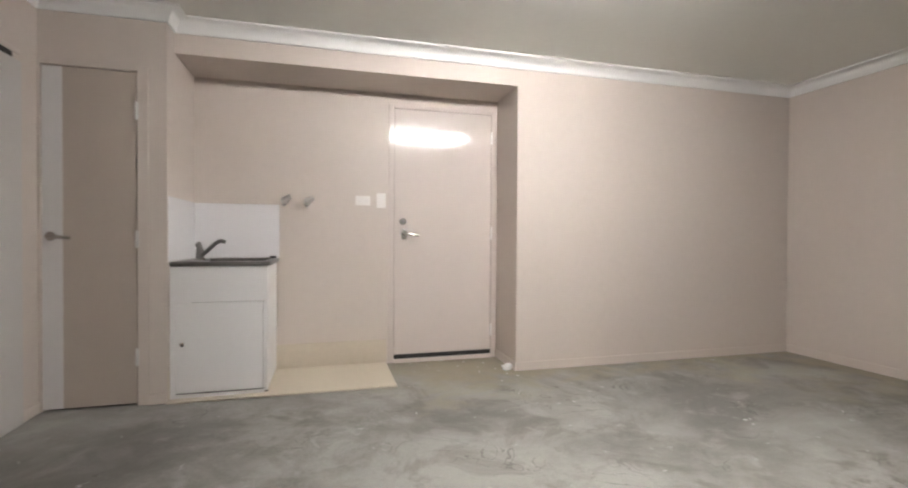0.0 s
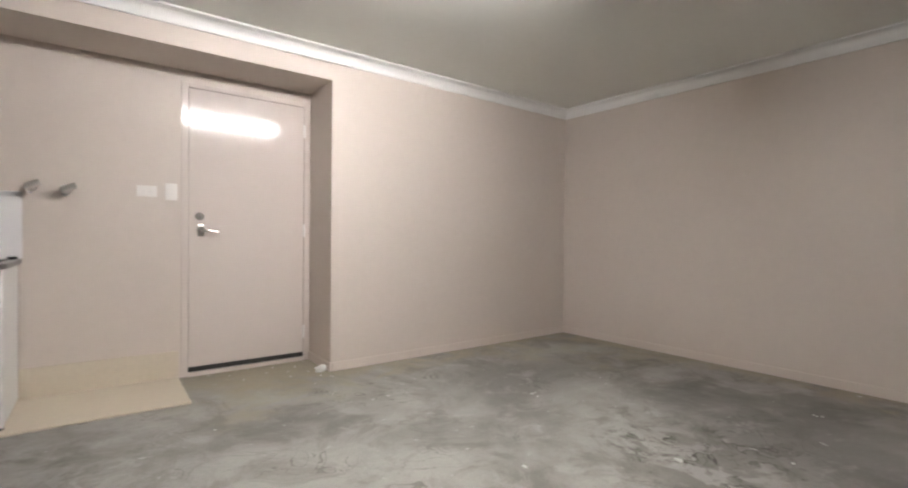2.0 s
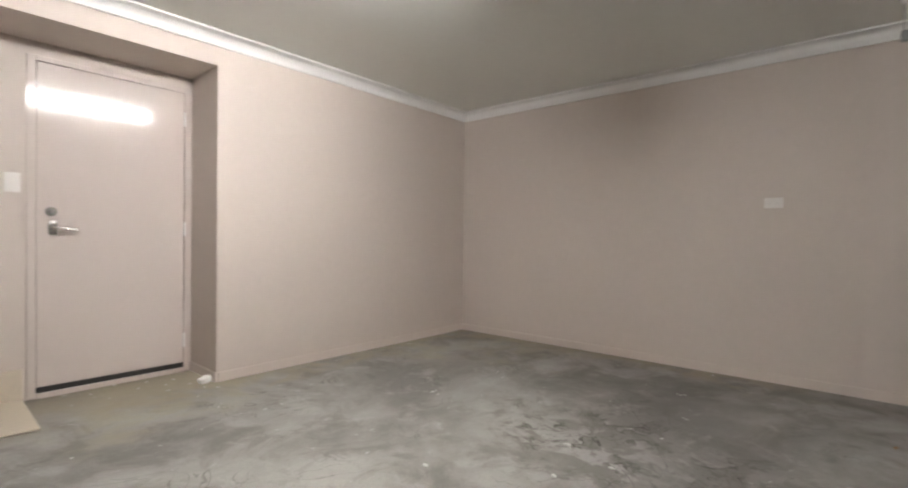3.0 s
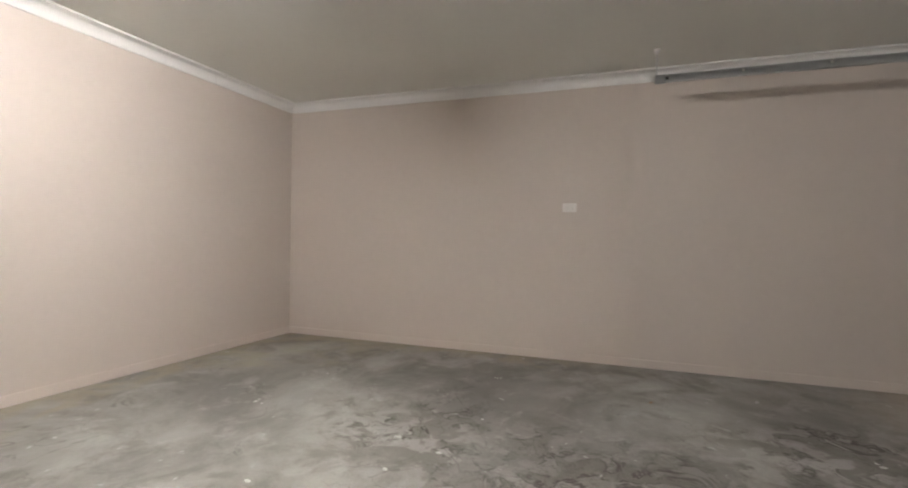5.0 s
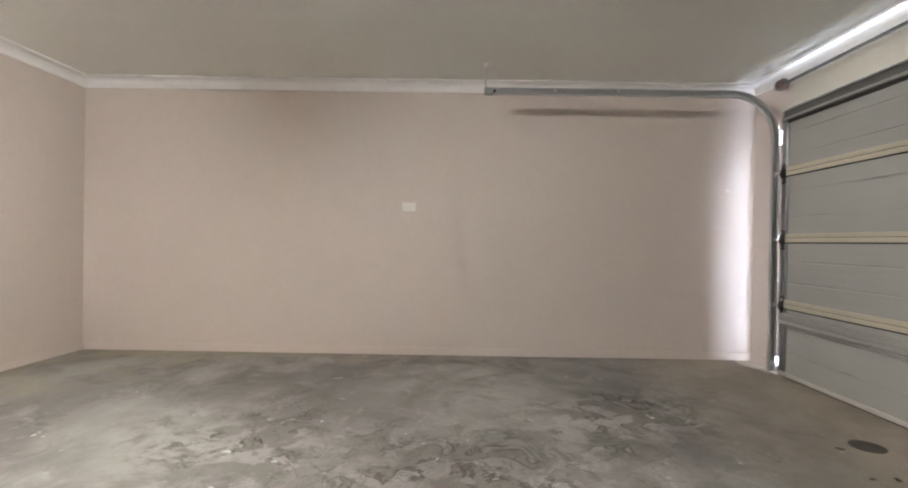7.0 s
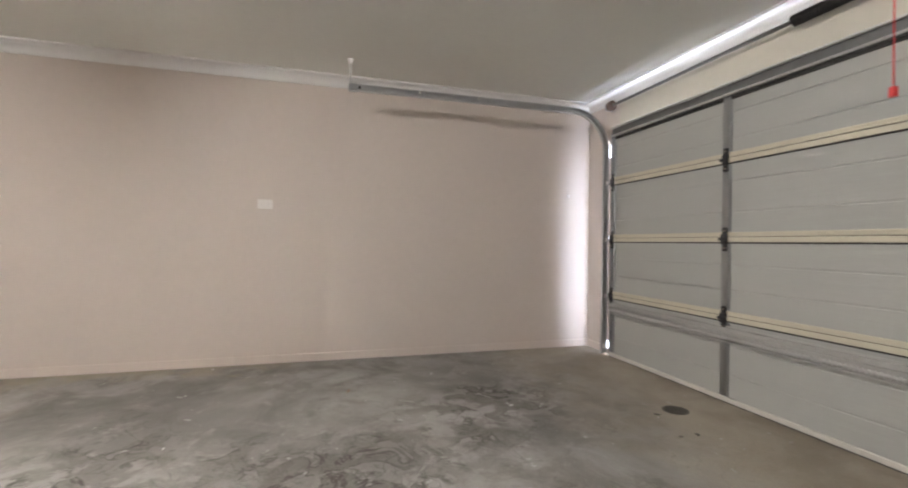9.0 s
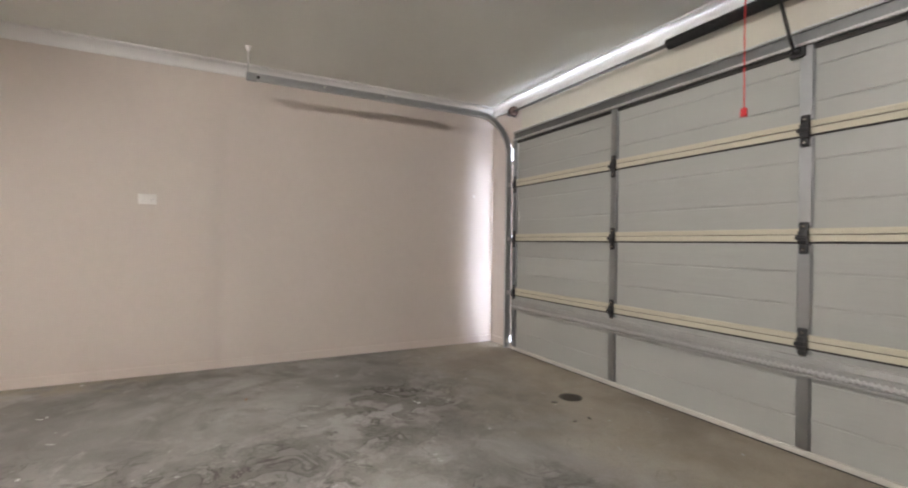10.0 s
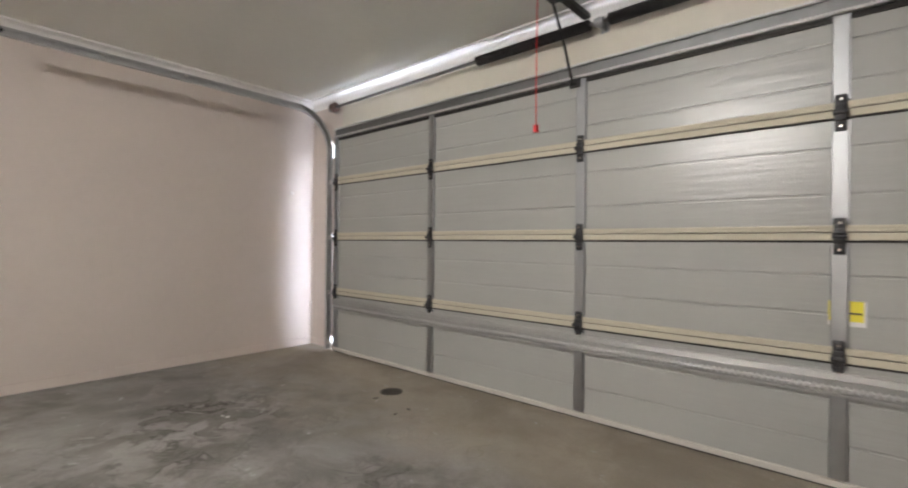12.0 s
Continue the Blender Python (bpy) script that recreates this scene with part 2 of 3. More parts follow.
def rod(bm, a, c, r, seg=16, r2=None):
    a, c = Vector(a), Vector(c)
    turn = (c - a).to_track_quat("Z", "Y").to_matrix().to_4x4()
    bmesh.ops.create_cone(bm, cap_ends=True, segments=seg, radius1=r, radius2=r if r2 is None else r2, depth=(c - a).length,
                          matrix=Matrix.Translation((a + c) / 2) @ turn)
    return bm


def sweep(bm, pts, profile, up=(0, 0, 1), closed=True):
    """Carries a profile (pairs: sideways, up) along pts; its frame turns with the way."""
    pts = [Vector(p) for p in pts]
    rings = []
    for i, p in enumerate(pts):
        d = (pts[min(i + 1, len(pts) - 1)] - pts[max(i - 1, 0)]).normalized()
        side = d.cross(Vector(up)).normalized()
        top = side.cross(d).normalized()
        rings.append([bm.verts.new(p + side * u + top * w) for u, w in profile])
    k = len(profile)
    for a, c in zip(rings, rings[1:]):
        for j in range(k if closed else k - 1):
            bm.faces.new((a[j], a[(j + 1) % k], c[(j + 1) % k], c[j]))
    if closed:
        bm.faces.new(rings[0][::-1])
        bm.faces.new(rings[-1])
    return bm


def circle(r, seg=10):
    return [(r * math.cos(2 * math.pi * i / seg), r * math.sin(2 * math.pi * i / seg)) for i in range(seg)]


def finish(name, bm, mat, smooth=False):
    bmesh.ops.recalc_face_normals(bm, faces=bm.faces)
    me = bpy.data.meshes.new(name)
    bm.to_mesh(me)
    bm.free()
    me.materials.append(mat)
    if smooth:
        me.shade_smooth()
        me.set_sharp_from_angle(angle=radians(35))
    return new(name, me)


def structure(name, bm, mat, label, category="", smooth=False):
    return tagged(finish(name, bm, mat, smooth), label, category, kind="structure")


def thing(name, at, label, category, group=""):
    e = new(name)
    e.location = at
    e.empty_display_size = 0.05
    return tagged(e, label, category, group)


def part(name, bm, mat, parent, label="", smooth=True):
    """One mesh under a thing or part; its mesh is in the place's own metres."""
    ob = finish(name, bm, mat, smooth)
    base, at = parent, Vector((0, 0, 0))
    while base is not None:
        at += base.location
        base = base.parent
    ob.data.transform(Matrix.Translation(-at))
    ob.parent = parent
    return tagged(ob, label)


def again(ob, parent, shift):
    """The same mesh once more as a part, moved by shift."""
    o = ob.copy()
    scene.collection.objects.link(o)
    o.parent = parent
    o.location = ob.location + Vector(shift)
    return o


B = bmesh.new

# ---- the shell ----
XW, XE, YS, YN, YC, YR, XN, XP, ZC = -1.64, 4.125, -2.595, 3.41, 3.262, 3.87, -0.968, 1.42, 2.442
SOFFIT = 2.224
GX0, GX1, GTOP = -1.235, 3.738, 1.925
XS = 4.235  # the blank wall stands a touch out of square


def east(y):
    return XE + (XS - XE) * (YN - y) / (YN - YS)


structure("ground", box(B(), (-150, -150, -0.35), (150, 150, -0.16)), M_GRND, "grey concrete driveway and ground outside the garage", "ground")
structure("floor", box(B(), (-3.4, -2.95, -0.15), (4.4, 4.4, 0)), M_CONC, "bare grey stained concrete garage floor", "floor")
structure("ceiling", box(B(), (-3.4, -2.9, ZC), (4.4, 4.4, ZC + 0.12)), M_CEIL, "white painted plasterboard ceiling", "ceiling")
bm = box(B(), (XE, YS, 0), (XE + 0.25, 4.4, ZC))
for v in bm.verts:
    if v.co.x < XE + 0.1:
        v.co.x = east(v.co.y)
structure("wall_east", bm, M_WALL, "long blank greige painted wall", "wall")
structure("wall_north", box(B(), (XP, YN, 0), (east(YN), YR + 0.15, ZC)), M_WALL, "greige painted wall beside the laundry recess", "wall")
structure("bulkhead", box(B(), (XN, YN, SOFFIT), (XP, YR + 0.15, ZC)), M_WALL, "greige bulkhead over the laundry recess", "wall")
bm = box(B(), (XN, YR, 0), (0.475, YR + 0.15, SOFFIT))
box(bm, (0.475, YR, 2.14), (XP, YR + 0.15, SOFFIT))
structure("wall_recess", bm, M_WALL, "greige back wall of the laundry recess", "wall")
structure("wall_nib", box(B(), (XN - 0.1, YC, 0), (XN, YR + 0.15, ZC)), M_WALL, "greige nib wall between closet and laundry recess", "wall")
bm = box(B(), (XN - 0.155, YC, 0), (XN - 0.1, YC + 0.1, ZC))
box(bm, (XW, YC, 2.07), (XN - 0.155, YC + 0.1, ZC))
structure("wall_closet", bm, M_WALL, "greige wall over and beside the closet door", "wall")
structure("wall_closet_back", box(B(), (-3.4, YR + 0.15, 0), (XE, YR + 0.25, ZC)), M_WALL, "plain wall behind closet and recess", "wall")
bm = box(B(), (XW - 0.15, YS, 0), (XW, 2.06, ZC))
box(bm, (XW - 0.15, 2.06, 2.02), (XW, 2.90, ZC))
box(bm, (XW - 0.15, 2.90, 0), (XW, YR + 0.15, ZC))
structure("wall_west", bm, M_WALL, "greige wall with an open doorway into the house", "wall")
bm = box(B(), (GX1, YS - 0.2, 0), (XE + 0.25, YS, ZC))
box(bm, (-3.4, YS - 0.2, 0), (GX0, YS, ZC))
structure("wall_south", bm, M_WALL, "greige wall beside the garage door opening", "wall")
bm = B()
# the hidden lower edge drops from the corner, shaped to fade the daylight leak
lintel = [(GX0, GTOP - 0.12), (1.9, GTOP - 0.105), (2.7, GTOP + 0.02), (GX1, GTOP + 0.085), (GX1, ZC), (GX0, ZC)]
front, back = [bm.verts.new((x, YS, z)) for x, z in lintel], [bm.verts.new((x, YS - 0.2, z)) for x, z in lintel]
bm.faces.new(front)
bm.faces.new(back[::-1])
for i in range(6):
    bm.faces.new((front[i], front[(i + 1) % 6], back[(i + 1) % 6], back[i]))
structure("lintel", bm, M_HEAD, "cream painted lintel above the garage door", "lintel")
bm = box(B(), (-3.4, YS, 0), (-3.3, YR + 0.15, ZC))
structure("wall_hall", bm, M_WALL, "plain greige hall wall beyond the doorway", "wall")

# coved cornice round the whole ceiling line
COVE = [(0.0, -0.088), (0.012, -0.088), (0.016, -0.078)] + [(0.016 + 0.062 * (1 - math.cos(a)), -0.078 + 0.062 * math.sin(a)) for a in [math.pi / 2 * i / 7 for i in range(1, 8)]] + [(0.088, -0.012), (0.088, 0.0), (0.0, 0.0)]
ROOM = [(XW, YS), (XS, YS), (XE, YN), (XN, YN), (XN, YC), (XW, YC)]
bm = B()
rings = []
for i, p in enumerate(ROOM):
    p, a, c = Vector(p), Vector(ROOM[i - 1]), Vector(ROOM[(i + 1) % len(ROOM)])
    d0, d1 = (p - a).normalized(), (c - p).normalized()
    n0, n1 = Vector((-d0.y, d0.x)), Vector((-d1.y, d1.x))
    rings.append([bm.verts.new((*(p + (n0 + n1) * u), ZC - 0.001 + w)) for u, w in COVE])
for i in range(len(rings)):
    a, c = rings[i], rings[(i + 1) % len(rings)]
    for j in range(len(COVE)):
        k = (j + 1) % len(COVE)
        bm.faces.new((a[j], a[k], c[k], c[j]))
structure("cornice", bm, M_CORNICE, "white coved plaster cornice", "cornice", smooth=True)

# painted skirting
SK, ST = 0.068, 0.012
bm = B()
for lo, hi in (((XP + ST, YN - ST), (XE, YN)), ((XP - ST, YN - ST), (XP, YR)), ((3.9, YS), (XS - ST, YS + ST)),
               ((XN - 0.10, YC - ST), (XN, YC)), ((XW, YS), (XW + ST, 2.02)), ((XW, 3.1), (XW + ST, YC))):
    box(bm, (*lo, 0), (*hi, SK), 0.003, 1)
g = box(B(), (XE - ST, YS, 0), (XE, YN - ST, SK), 0.003, 1)
for v in g.verts:
    v.co.x += east(v.co.y) - XE
structure("baseboard", g, M_TRIM, "greige painted skirting board along the blank wall", "skirting")
structure("baseboard", bm, M_TRIM, "greige painted skirting board", "skirting")

# beige tiled floor strip and tile upstand of the laundry recess
structure("laundry_floor", box(B(), (XN, YC - 0.03, 0), (0.46, YR, 0.012), 0.003, 1), M_TILE, "beige tiled laundry floor strip", "floor")
bm = box(B(), (XN, YR - 0.012, 0.012), (0.46, YR, 0.2), 0.002, 1)
box(bm, (XN, YC + 0.004, 0.012), (XN + 0.010, 3.27, 0.2), 0.002, 1)
structure("tile_upstand", bm, M_TILE, "beige tile upstand along the recess wall", "skirting")


# ---- doors ----
def lever(at, parent, way, mat, rose=0.027):
    """Rose, neck and a bowed lever that points along x."""
    x, y, z = at
    h = part("handle", rod(B(), (x, y, z), (x, y - 0.012, z), rose, 24), mat, parent, "satin metal lever handle")
    pts = [(x, y - 0.012, z), (x, y - 0.042, z), (x + way * 0.02, y - 0.055, z), (x + way * 0.06, y - 0.057, z - 0.004), (x + way * 0.115, y - 0.05, z - 0.009)]
    part("lever", sweep(B(), pts, circle(0.0118, 10)), mat, h)
    return h


def hinge_part(x, y, z, parent, reach=0.018):
    """Butt hinge: two screwed leaves either side of a knuckle of five rolls."""
    h = part("hinge", rod(B(), (x, y - 0.006, z - 0.054), (x, y - 0.006, z + 0.054), 0.0045, 8), M_HINGE, parent, "bright steel butt hinge")
    bm = B()
    for k in range(5):
        rod(bm, (x, y - 0.006, z - 0.05 + 0.02 * k + 0.0006), (x, y - 0.006, z - 0.03 + 0.02 * k - 0.0006), 0.0075, 12)
    part("knuckle", bm, M_HINGE, h)
    for a, c in ((x - reach, x - 0.005), (x + 0.005, x + reach)):
        part("leaf_plate", box(B(), (a, y - 0.0035, z - 0.05), (c, y - 0.0008, z + 0.05), 0.001, 1), M_HINGE, h)
    return h


# outside door in the recess
DX0, DX1, DTOP, DY = 0.523, 1.364, 2.103, YR - 0.001
d = tagged(thing("door_1", (0.94, YR, 0), "closed greige flush door with satin lever and deadbolt", "door"), kind="structure")
part("leaf", box(B(), (DX0, DY, 0.068), (DX1, DY + 0.04, DTOP), 0.002, 1), M_DOOR, d, smooth=False)
bm = box(B(), (0.475, YR - 0.006, 0), (DX0 - 0.0025, YR + 0.1, 2.14), 0.003, 1)
box(bm, (DX1 + 0.0025, YR - 0.006, 0), (XP - 0.002, YR + 0.1, 2.14), 0.003, 1)
box(bm, (DX0 - 0.0025, YR - 0.006, DTOP + 0.0025), (DX1 + 0.0025, YR + 0.1, 2.14), 0.003, 1)
part("frame", bm, M_DOOR, d, smooth=False)
bm = box(B(), (DX0 - 0.003, YR + 0.05, 0), (DX1 + 0.003, YR + 0.149, 2.105))
part("stop", bm, M_TRIM, d, smooth=False)
# solid dark box painting the shade between threshold and leaf
part("leaf_gap_shade", box(B(), (DX0 - 0.002, YR + 0.002, 0.0305), (DX1 + 0.002, YR + 0.0495, 0.0675)), M_SHADE, d, "dark filler for the shade under the leaf", smooth=False)
bm = box(B(), (DX0, YR - 0.018, 0), (DX1, YR + 0.05, 0.030), 0.002, 1)
part("threshold", bm, M_TRIM, d, "pale threshold strip")
h = lever((0.602, DY, 1.07), d, 1, M_SATIN)
part("escutcheon", box(B(), (0.58, DY - 0.008, 1.025), (0.624, DY, 1.115), 0.004), M_SATIN, h)
lock = part("deadbolt", rod(B(), (0.592, DY, 1.173), (0.592, DY - 0.018, 1.173), 0.029, 24), M_SATIN, d, "round satin deadbolt")
part("thumb_turn", box(B(), (0.583, DY - 0.034, 1.153), (0.601, DY - 0.018, 1.184), 0.004, 2), M_STEEL, lock)
for z in (0.24, 1.08, 1.905):
    hinge_part(DX1 + 0.002, YR - 0.006, z, d, 0.009)

# closet door
CX0, CX1, CTOP = -1.620, -1.132, 2.035
d = tagged(thing("door_2", (-1.37, YC, 0), "closed glossy greige closet door with metal lever", "door"), kind="structure")
part("leaf", box(B(), (CX0, YC + 0.004, 0.014), (CX1, YC + 0.04, CTOP), 0.002, 1), M_CLOSET, d, smooth=False)
bm = box(B(), (CX1 + 0.005, YC - 0.006, 0), (XN - 0.1, YC + 0.09, 2.072), 0.002, 1)
box(bm, (XW, YC - 0.006, 0), (CX0 - 0.004, YC + 0.09, 2.072), 0.002, 1)
box(bm, (CX0 - 0.004, YC - 0.006, CTOP + 0.005), (CX1 + 0.005, YC + 0.09, 2.072), 0.002, 1)
part("frame", bm, M_WALL, d, smooth=False)
# the stop is coloured near-black to paint the shade in the slits
part("stop", box(B(), (CX0 - 0.004, YC + 0.05, 0.001), (CX1 + 0.005, YC + 0.088, CTOP)), M_SHADE, d, "stop darkened for the shade behind the leaf", smooth=False)
lever((-1.575, YC + 0.004, 1.035), d, 1, M_SATIN)
# thin pale slab standing in for a reflection in the glossy leaf
part("sheen_strip", box(B(), (CX0 + 0.001, YC + 0.0025, 0.015), (-1.516, YC + 0.0038, CTOP - 0.001)), M_SHEEN, d, "painted reflection down the lock side of the leaf", smooth=False)
for z in (0.30, 1.02, 1.80):
    hinge_part(CX1 + 0.003, YC - 0.006, z, d, 0.010)

# open doorway to the house
d = tagged(thing("door_3", (XW, 2.48, 0), "open doorway with pale painted jambs and head", "doorway"), kind="structure")
bm = box(B(), (XW - 0.16, 2.88, 0), (XW + 0.004, 2.90, 2.0), 0.002, 1)
box(bm, (XW - 0.16, 2.06, 0), (XW + 0.004, 2.08, 2.0), 0.002, 1)
box(bm, (XW - 0.16, 2.06, 2.0), (XW + 0.004, 2.90, 2.02), 0.002, 1)
part("jamb", bm, M_TRIM, d, smooth=False)
bm = box(B(), (XW, 2.90, 0), (XW + 0.016, 3.095, 1.985), 0.003, 1)
part("lining_board", bm, M_LINING, d, "wide white lining board", smooth=False)
# added dark slab that paints the shade under the head
part("head_shade", box(B(), (XW, 2.90, 1.9855), (XW + 0.008, 3.03, 2.0195)), M_SHADE, d, "dark filler for the shade over the lining board", smooth=False)
bm = box(B(), (XW, 2.02, 0), (XW + 0.012, 2.06, 2.05), 0.003, 1)
box(bm, (XW, 2.06, 2.02), (XW + 0.012, 3.095, 2.05), 0.003, 1)
part("architrave", bm, M_TRIM, d, smooth=False)

# ---- laundry recess ----
TX0, TX1, TY0, TZ = XN + 0.004, -0.372, 3.285, 0.879
tub = thing("laundry_tub", (-0.68, 3.58, 0.012), "white laundry cabinet with stainless steel tub top", "laundry tub")
for x in (TX0 + 0.012, TX1 - 0.035):
    part("side_panel", box(B(), (x, TY0 + 0.0205, 0.03), (x + 0.018, YR - 0.014, TZ - 0.03), 0.001, 1), M_CAB, tub, smooth=False)
part("back_panel", box(B(), (TX0 + 0.0305, YR - 0.03, 0.05), (TX1 - 0.0355, YR - 0.014, TZ - 0.03)), M_CAB, tub, smooth=False)
part("base_panel", box(B(), (TX0 + 0.0305, TY0 + 0.032, 0.05), (TX1 - 0.0355, YR - 0.0305, 0.066)), M_CAB, tub, smooth=False)
part("fascia", box(B(), (TX0 + 0.002, TY0 + 0.004, 0.62), (TX1 - 0.017, TY0 + 0.02, TZ - 0.0305), 0.001, 1), M_CAB, tub, smooth=False)
part("kickboard", box(B(), (TX0 + 0.032, TY0 + 0.012, 0.0125), (TX1 - 0.0415, TY0 + 0.028, 0.034)), M_CAB, tub, smooth=False)
part("stile", box(B(), (TX0 + 0.002, TY0 + 0.004, 0.0125), (TX0 + 0.0315, TY0 + 0.02, 0.6195), 0.001, 1), M_CAB, tub, smooth=False)
part("stile", box(B(), (TX1 - 0.041, TY0 + 0.004, 0.03), (TX1 - 0.017, TY0 + 0.02, 0.6195), 0.001, 1), M_CAB, tub, smooth=False)
bm = box(B(), (TX0 + 0.034, TY0, 0.046), (TX1 - 0.044, TY0 + 0.018, 0.6165), 0.002, 1)
cd = part("cabinet_door", bm, M_CAB, tub, smooth=False)
knob = part("door_latch", box(B(), (TX0 + 0.058, TY0 - 0.006, 0.343), (TX0 + 0.082, TY0, 0.368), 0.003, 1), M_SATIN, cd, "small metal push latch")
part("latch_button", rod(B(), (TX0 + 0.075, TY0 - 0.012, 0.35), (TX0 + 0.075, TY0 - 0.006, 0.35), 0.008, 14, 0.006), M_BLACK, knob)
# dark strip in place of the shadow below the cabinet door
part("toe_shade", box(B(), (TX0 + 0.032, TY0 + 0.0185, 0.0345), (TX1 - 0.042, TY0 + 0.03, 0.0495)), M_SHAFT, tub, "dark strip painting the shadow under the cabinet door", smooth=False)
for x in (TX0 + 0.05, TX1 - 0.028):
    part("foot", rod(B(), (x, TY0 + 0.034 + 0.006, 0.0122), (x, TY0 + 0.04, 0.05), 0.011, 12), M_SHAFT, tub)
# pressed steel top: rim, bowl walls and floor
bm = box(B(), (TX0, TY0 - 0.012, TZ - 0.03), (TX1, TY0 + 0.035, TZ), 0.008)
box(bm, (TX0, TY0 + 0.035, TZ - 0.03), (TX0 + 0.12, YR - 0.014, TZ), 0.004, 1)
box(bm, (TX1 - 0.05, TY0 + 0.035, TZ - 0.03), (TX1, YR - 0.014, TZ), 0.004, 1)
box(bm, (TX0 + 0.12, YR - 0.08, TZ - 0.03), (TX1 - 0.05, YR - 0.014, TZ), 0.004, 1)
top = part("tub_top", bm, M_STEEL, tub, "brushed stainless steel tub rim")
bm = B()
for lo, hi in (((TX0 + 0.12, TY0 + 0.035, 0.6), (TX1 - 0.05, YR - 0.08, 0.604)), ((TX0 + 0.118, TY0 + 0.035, 0.6), (TX0 + 0.12, YR - 0.08, TZ - 0.03)),
               ((TX1 - 0.05, TY0 + 0.035, 0.6), (TX1 - 0.048, YR - 0.08, TZ - 0.03)), ((TX0 + 0.12, TY0 + 0.033, 0.6), (TX1 - 0.05, TY0 + 0.035, TZ - 0.03)),
               ((TX0 + 0.12, YR - 0.08, 0.6), (TX1 - 0.05, YR - 0.078, TZ - 0.03))):
    box(bm, lo, hi)
part("bowl", bm, M_STEEL, top)
part("bypass_cap", rod(B(), (TX1 - 0.035, YR - 0.08, TZ), (TX1 - 0.035, YR - 0.08, TZ + 0.016), 0.022, 16), M_BLACK, top, "black bypass cap")

tap = thing("sink_mixer", (-0.905, 3.64, TZ), "chrome laundry mixer tap with raised spout", "tap")
fx, fy = -0.855, 3.56
part("base", rod(B(), (fx, fy, TZ), (fx, fy, TZ + 0.01), 0.036, 20), M_SATIN, tap)
part("body", rod(B(), (fx, fy, TZ + 0.01), (fx, fy, TZ + 0.075), 0.027, 20, 0.024), M_STEEL, tap)
pts = [(fx + 0.01, fy - 0.008, TZ + 0.025), (fx + 0.065, fy - 0.035, TZ + 0.075), (fx + 0.115, fy - 0.062, TZ + 0.118), (fx + 0.145, fy - 0.078, TZ + 0.132), (fx + 0.172, fy - 0.09, TZ + 0.124)]
part("spout", sweep(B(), pts, circle(0.0135, 12)), M_STEEL, tap)
bm = sweep(B(), [(fx, fy, TZ + 0.073), (fx - 0.004, fy + 0.002, TZ + 0.088), (fx - 0.012, fy + 0.006, TZ + 0.106), (fx - 0.016, fy + 0.008, TZ + 0.111)], circle(0.021, 14))
part("mixer_lever", bm, M_STEEL, tap)

bm = box(B(), (XN + 0.0065, YR - 0.006, TZ + 0.001), (-0.370, YR, 1.29), 0.0015, 1)
splash = thing("splashback", (-0.68, YR, TZ), "white splashback panels behind the laundry tub", "splashback")
part("back_panel", bm, M_SPLASH, splash, smooth=False)
part("side_panel", box(B(), (XN, TY0 - 0.01, TZ + 0.001), (XN + 0.006, YR, 1.29), 0.0015, 1), M_SPLASH, splash, smooth=False)


def washer_tap(x, z):
    y = YR
    t = thing("washing_machine_tap", (x, y, z), "chrome washing machine tap on the recess wall", "tap", "washing machine taps")
    part("flange", rod(B(), (x, y, z), (x, y - 0.008, z), 0.027, 20), M_CHROME, t)
    part("body", rod(B(), (x, y - 0.008, z), (x, y - 0.07, z), 0.022, 16), M_STEEL, t)
    part("outlet", rod(B(), (x, y - 0.048, z), (x - 0.008, y - 0.056, z - 0.04), 0.013, 14), M_STEEL, t)
    bm = rod(B(), (x, y - 0.07, z), (x, y - 0.092, z), 0.029, 18, 0.025)
    part("tap_handle", bm, M_HINGE, t)
    bm = sweep(B(), [(x - 0.012, y - 0.096, z - 0.008), (x, y - 0.1, z), (x + 0.024, y - 0.102, z + 0.014), (x + 0.046, y - 0.1, z + 0.025)], circle(0.0195, 12))
    part("tap_lever", bm, M_HINGE, t)


washer_tap(-0.328, 1.321)
washer_tap(-0.161, 1.315)


